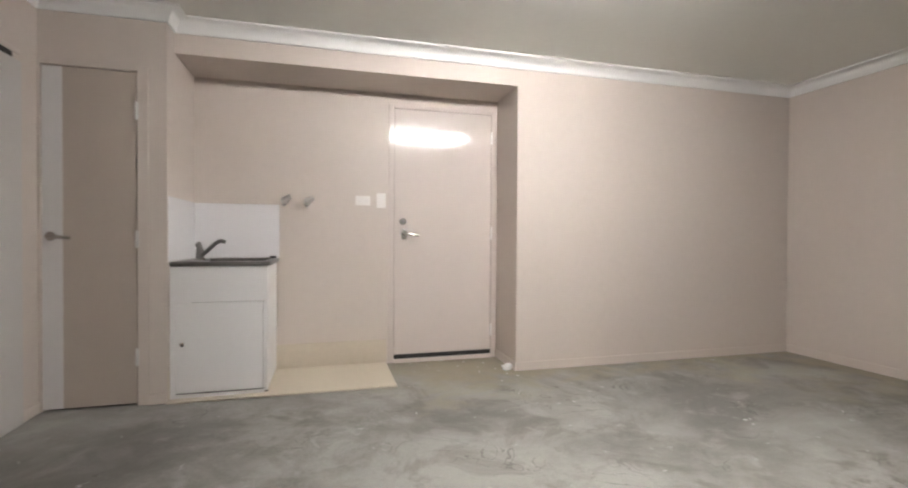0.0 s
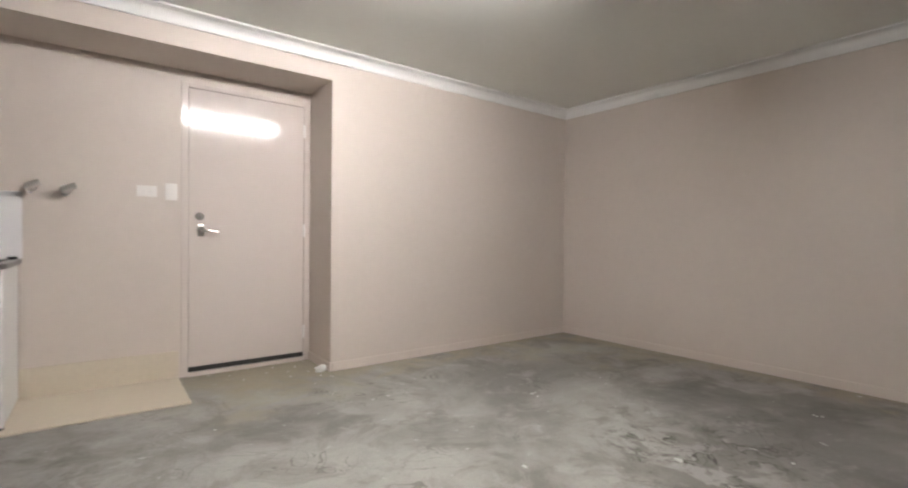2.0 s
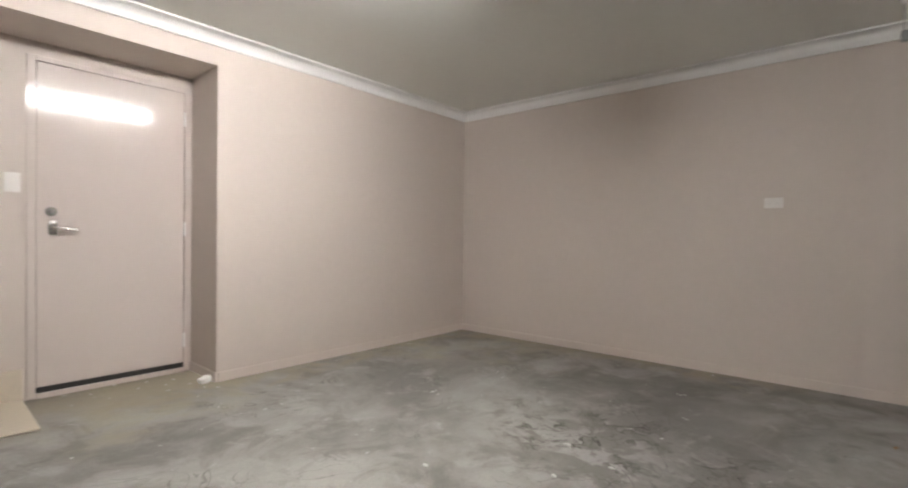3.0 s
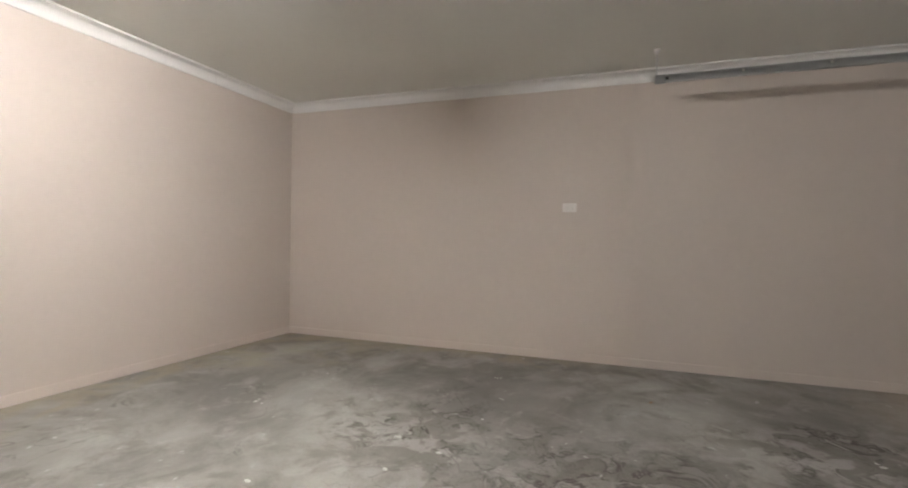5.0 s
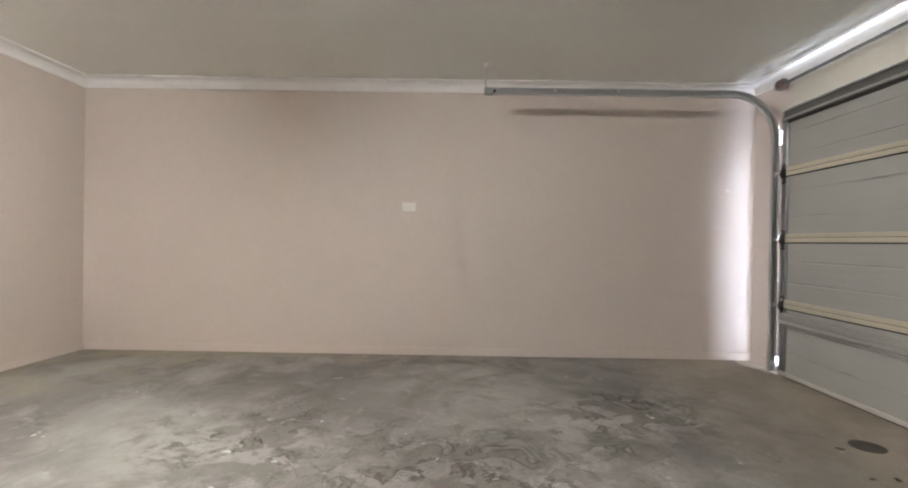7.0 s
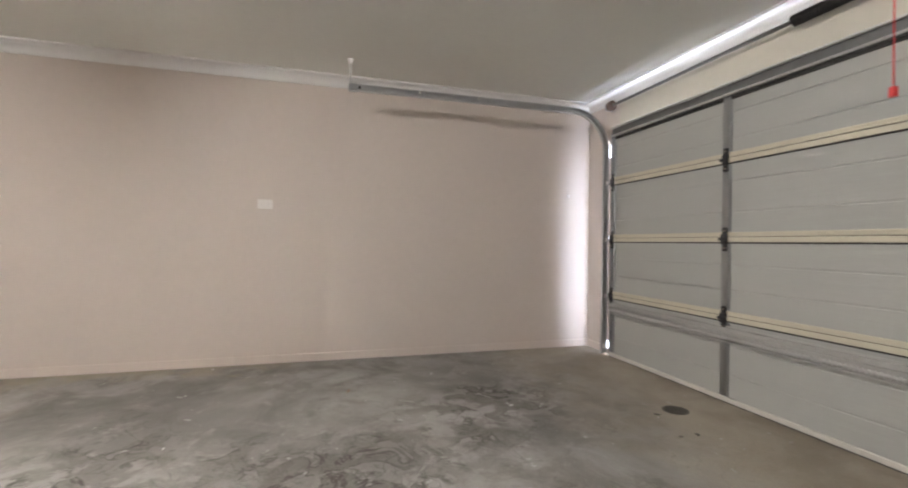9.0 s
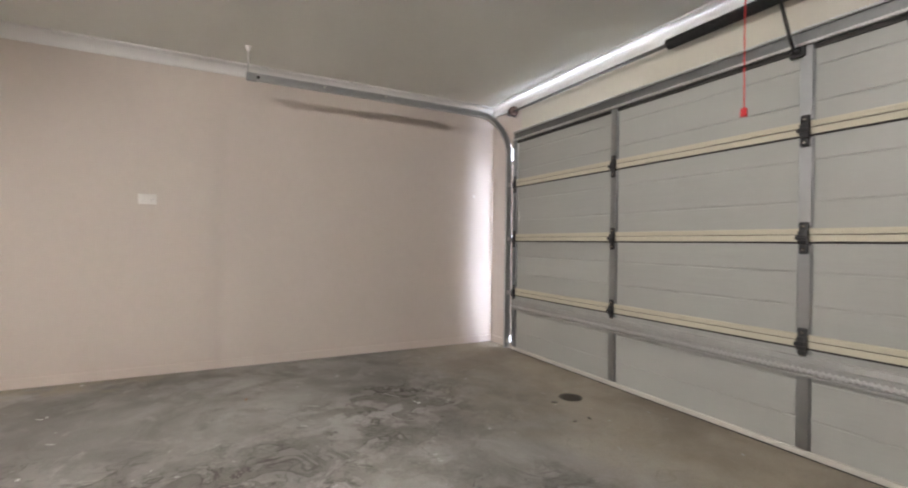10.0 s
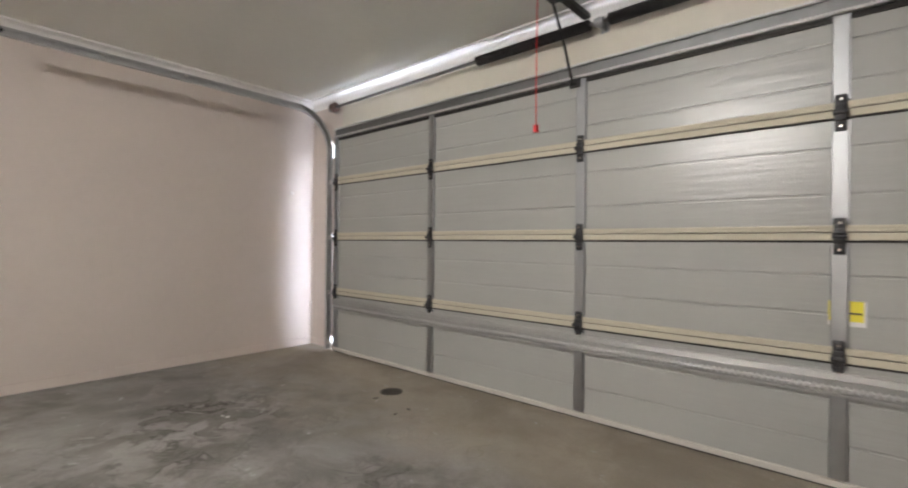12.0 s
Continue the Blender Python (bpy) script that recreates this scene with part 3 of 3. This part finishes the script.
def wall_plate(name, centre, w, h, normal, label, category, rockers, sockets=0):
    """A white plate on a wall whose face looks along normal (a unit step in x or y)."""
    t = thing(name, centre, label, category)
    n = Vector(normal)
    s = Vector((-n.y, n.x, 0))
    c = Vector(centre)

    def slab(u0, u1, w0, w1, d0, d1, bev=0.0):
        p, q = c + s * u0 + n * d0, c + s * u1 + n * d1
        return box(B(), (min(p.x, q.x), min(p.y, q.y), c.z + w0), (max(p.x, q.x), max(p.y, q.y), c.z + w1), bev, 2)

    part("plate", slab(-w / 2, w / 2, -h / 2, h / 2, 0, 0.009, 0.003), M_PLASTIC, t)
    for u, v in rockers:
        part("rocker", slab(u - 0.006, u + 0.006, v - 0.009, v + 0.009, 0.009, 0.0125, 0.001), M_PLASTIC, t)
    for k in range(sockets):
        u = (k - (sockets - 1) / 2) * 0.052
        bm = slab(u - 0.008, u - 0.006, -0.006, 0.003, 0.0085, 0.0094)
        for a, v in ((0.007, -0.001), (0.0, -0.014)):
            p, q = c + s * (u + a - 0.001) + n * 0.0085, c + s * (u + a + 0.001) + n * 0.0094
            box(bm, (min(p.x, q.x), min(p.y, q.y), c.z + v - 0.005), (max(p.x, q.x), max(p.y, q.y), c.z + v + 0.004))
        part("socket_slot", bm, M_SLOT, t, smooth=False)
    return t


wall_plate("power_outlet", (0.267, YR, 1.337), 0.118, 0.076, (0, -1, 0), "white double power outlet on the recess wall", "power outlet", ((-0.03, 0.022), (0.03, 0.022)), 2)
wall_plate("light_switch", (0.413, YR, 1.341), 0.074, 0.118, (0, -1, 0), "white light switch plate beside the door", "light switch", ((0, 0.0),))
wall_plate("power_outlet", (east(0.482), 0.482, 1.326), 0.118, 0.076, (-1, 0, 0), "white double power outlet on the blank wall", "power outlet", ((-0.03, 0.022), (0.03, 0.022)), 2)

# ---- ceiling light ----
LX0, LX1, LY = 0.60, 1.81, 1.50
lamp = thing("ceiling_light", (1.255, LY, ZC), "white fluorescent ceiling batten, switched on", "ceiling light")
part("housing", box(B(), (LX0, LY - 0.03, ZC - 0.022), (LX1, LY + 0.03, ZC), 0.004), M_PLASTIC, lamp)
for x in (LX0, LX1 - 0.02):
    part("end_cap", box(B(), (x, LY - 0.042, ZC - 0.1), (x + 0.02, LY + 0.042, ZC - 0.022), 0.006), M_PLASTIC, lamp)
bm = B()
arc = [(0.036 * math.cos(a), 0.068 * math.sin(a)) for a in [math.pi * i / 10 for i in range(11)]]
sweep(bm, [(LX0 + 0.02, LY, ZC - 0.024), (LX1 - 0.02, LY, ZC - 0.024)], [(u, -w) for u, w in arc])
part("diffuser", bm, M_LIGHT, lamp, "lit white diffuser")

# ---- garage door ----
GY = -2.550
DW0, DW1 = -1.24, 3.778
door = thing("garage_door", (1.28, GY, 0), "closed grey steel sectional garage door with galvanised stiles", "garage door")
JOINT = [0.005, 0.567, 1.086, 1.609, 2.055]
GROOVES = [(0.188, 0.375), (0.74, 0.905), (1.252, 1.452), (1.732, 1.905)]
for k in range(4):
    z0, z1 = JOINT[k] + 0.0004, JOINT[k + 1] - 0.0004
    cuts = [z0, *GROOVES[k], z1]
    bm = box(B(), (DW0, GY - 0.011, z0), (DW1, GY - 0.005, z1))
    for a, c in zip(cuts, cuts[1:]):
        box(bm, (DW0, GY - 0.006, a + 0.004), (DW1, GY, c - 0.004), 0.0025, 1)
    part("panel", bm, M_PANEL, door, "grey ribbed steel door section", smooth=False)
for k in (1, 2, 3):
    z = JOINT[k]
    bm = box(B(), (DW0 + 0.01, GY, z - 0.030), (DW1 - 0.03, GY + 0.006, z + 0.034))
    box(bm, (DW0 + 0.01, GY + 0.006, z + 0.006), (DW1 - 0.03, GY + 0.013, z + 0.034), 0.003, 1)
    box(bm, (DW0 + 0.01, GY + 0.006, z - 0.030), (DW1 - 0.03, GY + 0.010, z + 0.001), 0.0018, 1)
    rail = part("section_rail", bm, M_CREAM, door, "cream folded steel edge between sections", smooth=False)
    part("joint", box(B(), (DW0 + 0.01, GY + 0.006, z + 0.0015), (DW1 - 0.03, GY + 0.0085, z + 0.0045)), M_GRATE, rail, "dark joint line between the folds", smooth=False)
    part("fold", box(B(), (DW0 + 0.01, GY + 0.013, z + 0.021), (DW1 - 0.03, GY + 0.0165, z + 0.0335), 0.0015, 1), M_CREAM, rail, smooth=False)
    # dark strip painting the shadow line below the cream rail
    part("rail_shade", box(B(), (DW0 + 0.01, GY, z - 0.040), (DW1 - 0.03, GY + 0.004, z - 0.0305)), M_SHADE, rail, smooth=False)
seal = part("bottom_rail", box(B(), (DW0, GY - 0.011, 0.007), (DW1, GY + 0.014, 0.036), 0.003, 1), M_SEAL, door, "pale bottom rail", smooth=False)
part("weather_seal", box(B(), (DW0, GY - 0.010, 0.0), (DW1, GY + 0.010, 0.007), 0.002, 1), M_BLACK, seal, "black rubber weather seal", smooth=False)
STILES = [DW1 - 0.03, 2.498, 1.260, 0.070, -1.17]
for k in range(4):
    z0, z1 = JOINT[k] + (0.04 if k else 0.037), JOINT[k + 1] - (0.045 if k < 3 else 0.0)
    for i, x in enumerate(STILES):
        w = 0.03
        bm = box(B(), (x - w, GY, z0), (x + w, GY + 0.016, z1), 0.003, 1)
        box(bm, (x - w - 0.004, GY + 0.0005, z0), (x - w + 0.004, GY + 0.008, z1))
        part("stile", bm, M_GALV, door, "galvanised steel stile", smooth=False)


def hinge_mesh():
    bm = box(B(), (-0.021, GY + 0.012, -0.08), (0.021, GY + 0.021, -0.006), 0.007, 2)
    box(bm, (-0.021, GY + 0.012, 0.006), (0.021, GY + 0.021, 0.078), 0.007, 2)
    box(bm, (-0.022, GY + 0.012, -0.034), (0.022, GY + 0.034, 0.034), 0.006, 2)
    rod(bm, (-0.026, GY + 0.036, 0), (0.026, GY + 0.036, 0), 0.011, 12)
    return bm


first = bolt = None
for x in STILES:
    for k in (1, 2, 3):
        if first is None:
            first = part("hinge", hinge_mesh(), M_BLACK, door, "black hinge bracket")
            first.location = (x - door.location.x, 0, JOINT[k] - 0.012)
            first.data.transform(Matrix.Translation((door.location.x, 0, 0)))
            bm = B()
            rod(bm, (0, GY + 0.021, 0), (0, GY + 0.029, 0), 0.0085, 12, 0.006)
            me = finish("bolt", bm, M_SATIN, True)
            me.data.transform(Matrix.Translation((0, -GY, 0)))
            bolt = me
            hg = first
            bolt.parent = hg
            bolt.location = (0, 0, 0.056)
            again(bolt, hg, (0, 0, -0.114))
        else:
            hg = again(first, door, (0, 0, 0))
            hg.location = (x - door.location.x, 0, JOINT[k] - 0.012)
            again(bolt, hg, (0, 0, 0))
            again(bolt, hg, (0, 0, -0.114))


def lath(pts):
    """A long bar across the door with the given outline (pairs: out from the door, up)."""
    return sweep(B(), [(DW1 - 0.02, 0, 0), (DW0, 0, 0)], pts)


def strut(web, web_mat, ridges, teeth, label):
    """Folded steel strut: a thin web, flat sloping ridges and lips pressed into rows of slanted teeth."""
    x0, x1 = DW0, DW1 - 0.02
    (y0, z0), (y1, z1) = web
    plate = part("strut", lath([(GY + y0, z0), (GY + y1, z1), (GY + y1 - 0.003, z1), (GY + y0 - 0.003, z0)]), web_mat, door, label, smooth=False)
    for outline in ridges:
        part("ridge", lath([(GY + u, w) for u, w in outline]), M_STRUT, plate, "flat folded ridge", smooth=False)
    for z, depth, r, pitch in teeth:
        bm = box(B(), (x0, GY + 0.019, z - 0.0015), (x1, GY + depth, z + 0.0015))
        rod(bm, (x0, GY + depth, z), (x1, GY + depth, z), r * 0.45, 8)
        for i in range(int((x1 - x0) / pitch)):
            x = x0 + 0.015 + pitch * i
            rod(bm, (x + pitch * 0.34, GY + depth + 0.002, z - r * 0.7), (x - pitch * 0.34, GY + depth + 0.002, z + r * 0.7), r * 0.42, 6)
        part("toothed_lip", bm, M_LIP, plate, "lip pressed into slanted teeth")
    return plate


low = strut(((0.019, 0.396), (0.019, 0.508)), M_STRUT,
            (((0.019, 0.497), (0.031, 0.493), (0.0355, 0.466), (0.019, 0.460)), ((0.019, 0.412), (0.030, 0.408), (0.030, 0.398), (0.019, 0.396))),
            ((0.432, 0.036, 0.015, 0.026),), "galvanised stiffening strut across the door")
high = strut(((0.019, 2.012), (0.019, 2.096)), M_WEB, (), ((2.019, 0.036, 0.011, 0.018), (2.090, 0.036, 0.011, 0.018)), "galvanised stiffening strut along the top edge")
# solid dark strip for the shadow line that the strut leaves beneath it
part("strut_shade", box(B(), (DW0, GY, 1.99), (DW1 - 0.02, GY + 0.012, 2.0115)), M_SHADE, high, "dark strip painting the shadow below the strut", smooth=False)
lab = part("sticker", box(B(), (-0.018, GY + 0.0002, 0.694), (0.106, GY + 0.0012, 0.800)), M_PAPER, door, "yellow and white warning sticker", smooth=False)
part("sticker_field", box(B(), (-0.010, GY + 0.0012, 0.714), (0.106, GY + 0.0017, 0.800)), M_YELLOW, lab, "yellow field", smooth=False)
part("sticker_bar", box(B(), (-0.004, GY + 0.0017, 0.745), (0.094, GY + 0.0021, 0.752)), M_BLACK, lab, "black bar", smooth=False)


# tracks
def track(x, sign, name_label):
    """C-shaped galvanised track: upright, quarter bend, long level run and its hanger."""
    t = thing("door_track", (x, GY, 0), name_label, "door track", "garage door tracks")
    r, z = 0.36, 2.225
    pts = [(x, GY + 0.05, 0.02), (x, GY + 0.05, 1.0), (x, GY + 0.05, z - r)]
    pts += [(x - sign * 0.04 * i / 10, GY + 0.05 + r * (1 - math.cos(math.pi / 2 * i / 10)), z - r + r * math.sin(math.pi / 2 * i / 10)) for i in range(1, 11)]
    pts += [(x - sign * 0.06, -1.2, z), (x - sign * 0.07, -0.16, z)]
    C = [(-0.014, -0.026), (0.014, -0.026), (0.014, -0.014), (0.011, -0.014), (0.011, -0.023), (-0.011, -0.023), (-0.011, 0.023), (0.011, 0.023), (0.011, 0.014), (0.014, 0.014), (0.014, 0.026), (-0.014, 0.026)]
    bm = B()
    rings = []
    for i, p in enumerate(pts):
        d = (Vector(pts[min(i + 1, len(pts) - 1)]) - Vector(pts[max(i - 1, 0)])).normalized()
        side = Vector((-sign, 0, 0))
        up = d.cross(side).normalized()
        rings.append([bm.verts.new(Vector(p) + side * u + up * w) for u, w in C])
    for a, c in zip(rings, rings[1:]):
        for j in range(len(C)):
            bm.faces.new((a[j], a[(j + 1) % len(C)], c[(j + 1) % len(C)], c[j]))
    bm.faces.new(rings[0][::-1])
    bm.faces.new(rings[-1])
    part("rail", bm, M_TRACK, t)
    xe = x - sign * 0.07
    bm = box(B(), (xe - 0.004, -0.176, z - 0.03), (xe + 0.004, -0.168, ZC - 0.034))
    hanger = part("hanger", bm, M_TRACK, t, "thin dull hanger strap", smooth=False)
    bm = rod(B(), (xe, -0.172, ZC - 0.036), (xe, -0.172, ZC - 0.012), 0.013, 14, 0.017)
    rod(bm, (xe, -0.172, ZC - 0.012), (xe, -0.172, ZC - 0.0005), 0.022, 16)
    part("ceiling_boss", bm, M_CORNICE, hanger, "white round fixing at the ceiling")
    part("end_plate", box(B(), (xe - 0.016, -0.232, z - 0.03), (xe + 0.016, -0.162, z + 0.028), 0.003, 1), M_GALV, t, smooth=False)
    part("end_stop", rod(B(), (xe - 0.02, -0.242, z), (xe + 0.02, -0.242, z), 0.010, 12), M_BLACK, t)
    for yb in (-0.72, -1.22):
        part("track_bolt", rod(B(), (xe - sign * 0.004, yb, z + 0.006), (xe - sign * 0.014, yb, z + 0.006), 0.012, 10), M_CHROME, t)
    for zz, hh in ((0.10, 0.035), (1.09, 0.02), (1.90, 0.06)):
        bm = box(B(), (min(x, x + sign * 0.05), YS + 0.001, zz - hh), (max(x, x + sign * 0.05), YS + 0.004, zz + hh), 0.001, 1)
        box(bm, (x + sign * 0.014 - 0.0015, YS + 0.004, zz - hh), (x + sign * 0.014 + 0.0015, GY + 0.06, zz + hh))
        part("bracket", bm, M_GALV, t, smooth=False)
    bm = box(B(), (x - 0.002 + sign * 0.016, GY + 0.01, 1.86), (x + 0.002 + sign * 0.016, GY + 0.075, 2.0), 0.001, 1)
    part("splice_plate", bm, M_CHROME, t, smooth=False)
    return t


track(3.808, 1, "galvanised garage door track beside the blank wall")
track(-1.30, -1, "galvanised garage door track by the house wall")
for k, z in enumerate((JOINT[1], JOINT[2], JOINT[3], 0.10)):
    for x0, x1 in ((DW1 - 0.02, 3.808),):
        part("roller", rod(rod(B(), (x0, GY + 0.05, z - 0.012), (x1, GY + 0.05, z - 0.012), 0.006, 10), (x1 - 0.008, GY + 0.05, z - 0.012), (x1 + 0.006, GY + 0.05, z - 0.012), 0.021, 18), M_PLASTIC, door, "white nylon roller")

# torsion shaft and springs
SY, SZ = -2.515, 2.302
shaft = thing("torsion_spring", (1.15, SY, SZ), "black torsion springs on a steel shaft over the door", "torsion spring")
part("shaft", rod(B(), (3.835, SY, SZ), (-1.30, SY, SZ), 0.0125, 16), M_SHAFT, shaft, "thin dark steel shaft")


def coil(x0, x1):
    bm = rod(B(), (x0, SY, SZ), (x1, SY, SZ), 0.029, 20)
    turns = 120
    pts = [(x0 + (x1 - x0) * i / (turns * 8), SY + 0.031 * math.cos(2 * math.pi * i / 8), SZ + 0.031 * math.sin(2 * math.pi * i / 8)) for i in range(turns * 8 + 1)]
    sweep(bm, pts, circle(0.004, 4), up=(1, 0, 0))
    return bm


part("spring", coil(2.035, 1.20), M_SPRING, shaft, "black coil spring")
part("spring", coil(1.08, 0.26), M_SPRING, shaft, "black coil spring")
bm = box(B(), (1.115, YS + 0.001, SZ - 0.035), (1.165, YS + 0.006, SZ + 0.03), 0.001, 1)
box(bm, (1.136, YS + 0.006, SZ - 0.03), (1.144, SY + 0.02, SZ + 0.025))
rod(bm, (1.115, SY, SZ), (1.165, SY, SZ), 0.027, 18)
part("centre_bracket", bm, M_GALV, shaft, "galvanised centre bearing bracket")
for x, s in ((3.78, 1), (-1.24, -1)):
    bm = rod(B(), (x, SY, SZ), (x - s * 0.04, SY, SZ), 0.045, 24)
    rod(bm, (x - s * 0.04, SY, SZ), (x - s * 0.052, SY, SZ), 0.028, 24, 0.022)
    part("cable_drum", bm, M_RUST, shaft, "brown cable drum")
    bm = box(B(), (x + s * 0.05 - 0.002, YS + 0.001, SZ - 0.03), (x + s * 0.05 + 0.002, SY + 0.018, SZ + 0.03), 0.001, 1)
    part("end_bracket", bm, M_GALV, shaft, smooth=False)

# opener rail, arm and release cord
op_ = thing("door_opener_rail", (1.25, YS, 2.39), "dark steel opener rail with curved arm to the door", "door opener")
bm = box(B(), (1.225, YS + 0.012, 2.375), (1.275, 0.4, 2.405), 0.004, 1)
part("rail", bm, M_SPRING, op_)
bm = box(B(), (1.20, YS + 0.001, 2.345), (1.30, YS + 0.012, 2.43), 0.002, 1)
part("header_bracket", bm, M_GALV, op_)
part("ceiling_strap", box(B(), (1.235, 0.36, 2.405), (1.265, 0.39, ZC)), M_GALV, op_, smooth=False)
part("trolley", box(B(), (1.215, -2.23, 2.335), (1.285, -2.05, 2.375), 0.006), M_BLACK, op_)
pts = [(1.262, -2.19, 2.345), (1.268, -2.25, 2.28), (1.275, -2.34, 2.18), (1.285, -2.42, 2.07), (1.292, -2.47, 2.01), (1.296, -2.50, 1.99), (1.296, -2.535, 1.995)]
part("arm", sweep(B(), pts, [(-0.012, -0.003), (0.012, -0.003), (0.012, 0.003), (-0.012, 0.003)], up=(1, 0, 0)), M_SPRING, op_)
bm = box(B(), (1.262, GY + 0.016, 1.965), (1.33, GY + 0.03, 2.02), 0.002, 1)
rod(bm, (1.275, GY + 0.045, 1.992), (1.318, GY + 0.045, 1.992), 0.012, 12)
part("door_bracket", bm, M_BLACK, op_)
cord = thing("release_cord", (1.28, -2.08, 2.34), "red emergency release cord with red knob", "release cord")
part("cord", sweep(B(), [(1.285, -2.08, 2.34), (1.287, -2.08, 2.0), (1.286, -2.08, 1.65)], circle(0.003, 8), up=(0, 1, 0)), M_RED, cord)
bm = rod(B(), (1.286, -2.08, 1.648), (1.286, -2.08, 1.612), 0.014, 14, 0.015)
part("knob", bm, M_RED, cord)

# ---- small things on the floor and wall ----
drain = thing("floor_drain", (2.437, -2.108, 0), "dark round floor drain cover in the concrete", "drain")
bm = rod(B(), (2.437, -2.108, 0.0), (2.437, -2.108, 0.003), 0.078, 32)
part("rim", bm, M_GRATE, drain, "dark metal rim", smooth=False)
bm = B()
for i in range(-3, 4):
    h = math.sqrt(0.066 ** 2 - (i * 0.019) ** 2)
    box(bm, (2.437 + i * 0.019 - 0.005, -2.108 - h, 0.003), (2.437 + i * 0.019 + 0.005, -2.108 + h, 0.006), 0.001, 1)
part("grate", bm, M_GRATE, drain, "dark slotted grate", smooth=False)

clip = thing("wall_clip", (east(-2.35), -2.35, 1.51), "small white clip on the blank wall", "clip")
part("clip_body", box(B(), (east(-2.35) - 0.014, -2.36, 1.495), (east(-2.35), -2.34, 1.525), 0.004), M_PLASTIC, clip)


def fleck(x, y, size, seed, tall=0.35):
    """An uneven crumb of plaster lying on the slab."""
    rnd = random.Random(seed)
    bm = B()
    bmesh.ops.create_icosphere(bm, subdivisions=2, radius=1.0)
    turn = rnd.uniform(0, 3.1)
    for v in bm.verts:
        k = 1 + 0.35 * noise.noise(v.co * 1.7 + Vector((seed * 3.1, 0, 0)))
        u, w = v.co.x * k * size, v.co.y * k * size * 0.6
        v.co = (x + u * math.cos(turn) - w * math.sin(turn), y + u * math.sin(turn) + w * math.cos(turn), max(0.0, (v.co.z + 0.75) * size * tall * k))
    ob = finish("plaster_fleck", bm, M_PAPER if tall > 0.3 else M_CHIP, True)
    return tagged(ob, "small white plaster crumb lying on the concrete", "plaster crumb", "plaster crumbs")


FLECKS = [(1.36, 3.45, 0.05), (1.13, 3.45, 0.014), (1.22, 3.19, 0.012), (1.23, 2.9, 0.01), (1.38, 3.28, 0.018), (1.51, 2.67, 0.013), (2.3, 2.09, 0.014), (3.0, 2.11, 0.014), (1.55, 1.47, 0.02), (0.5, 2.72, 0.012), (2.18, 1.09, 0.03), (2.1, 0.83, 0.022), (1.86, 0.99, 0.022), (3.42, 0.87, 0.014), (2.59, 0.76, 0.014), (4.07, 0.84, 0.016), (2.76, -1.14, 0.022), (3.41, 0.91, 0.012), (2.21, -2.08, 0.008), (2.36, -1.92, 0.012), (2.8, -1.13, 0.014), (2.31, 2.15, 0.02), (3.4, 0.89, 0.013), (0.65, 3.81, 0.016), (0.77, 3.72, 0.012), (0.92, 3.83, 0.018), (1.01, 3.64, 0.013), (1.09, 3.76, 0.016), (1.16, 3.59, 0.012), (1.24, 3.69, 0.018), (1.28, 3.5, 0.014), (0.83, 3.55, 0.01), (1.32, 3.35, 0.016)]
for i, (x, y, s) in enumerate(FLECKS):
    fleck(x, y, s * (1.1 if i == 0 else 0.75), i + 1, 0.5 if i == 0 else 0.25)


for i, (x, y, size) in enumerate([(2.4, -1.94, 0.022), (2.09, -1.84, 0.014), (2.09, -1.95, 0.018)]):
    ob = fleck(x, y, size, 60 + i, 0.2)
    ob.name = "dirt_crumb"
    ob.data.materials[0] = M_GRATE
    tagged(ob, "small dark crumb of dirt on the concrete by the drain", "dirt crumb", "dirt crumbs")

leaf = thing("dry_leaf", (3.27, -0.16, 0), "small curled orange-brown leaf scrap on the concrete", "leaf")
bm = B()
rows = []
for i in range(7):
    u = i / 6
    w = 0.007 * math.sin(math.pi * min(1.0, u * 0.92 + 0.06))
    rows.append([bm.verts.new((3.258 + 0.024 * u, -0.16 + k * w + 0.004 * math.sin(5 * u), 0.001 + 0.009 * u * u + 0.004 * abs(k))) for k in (-1, 0, 1)])
for a, c in zip(rows, rows[1:]):
    for j in range(2):
        bm.faces.new((a[j], a[j + 1], c[j + 1], c[j]))
bmesh.ops.solidify(bm, geom=list(bm.faces), thickness=0.0008)
part("blade", bm, M_LEAF, leaf)
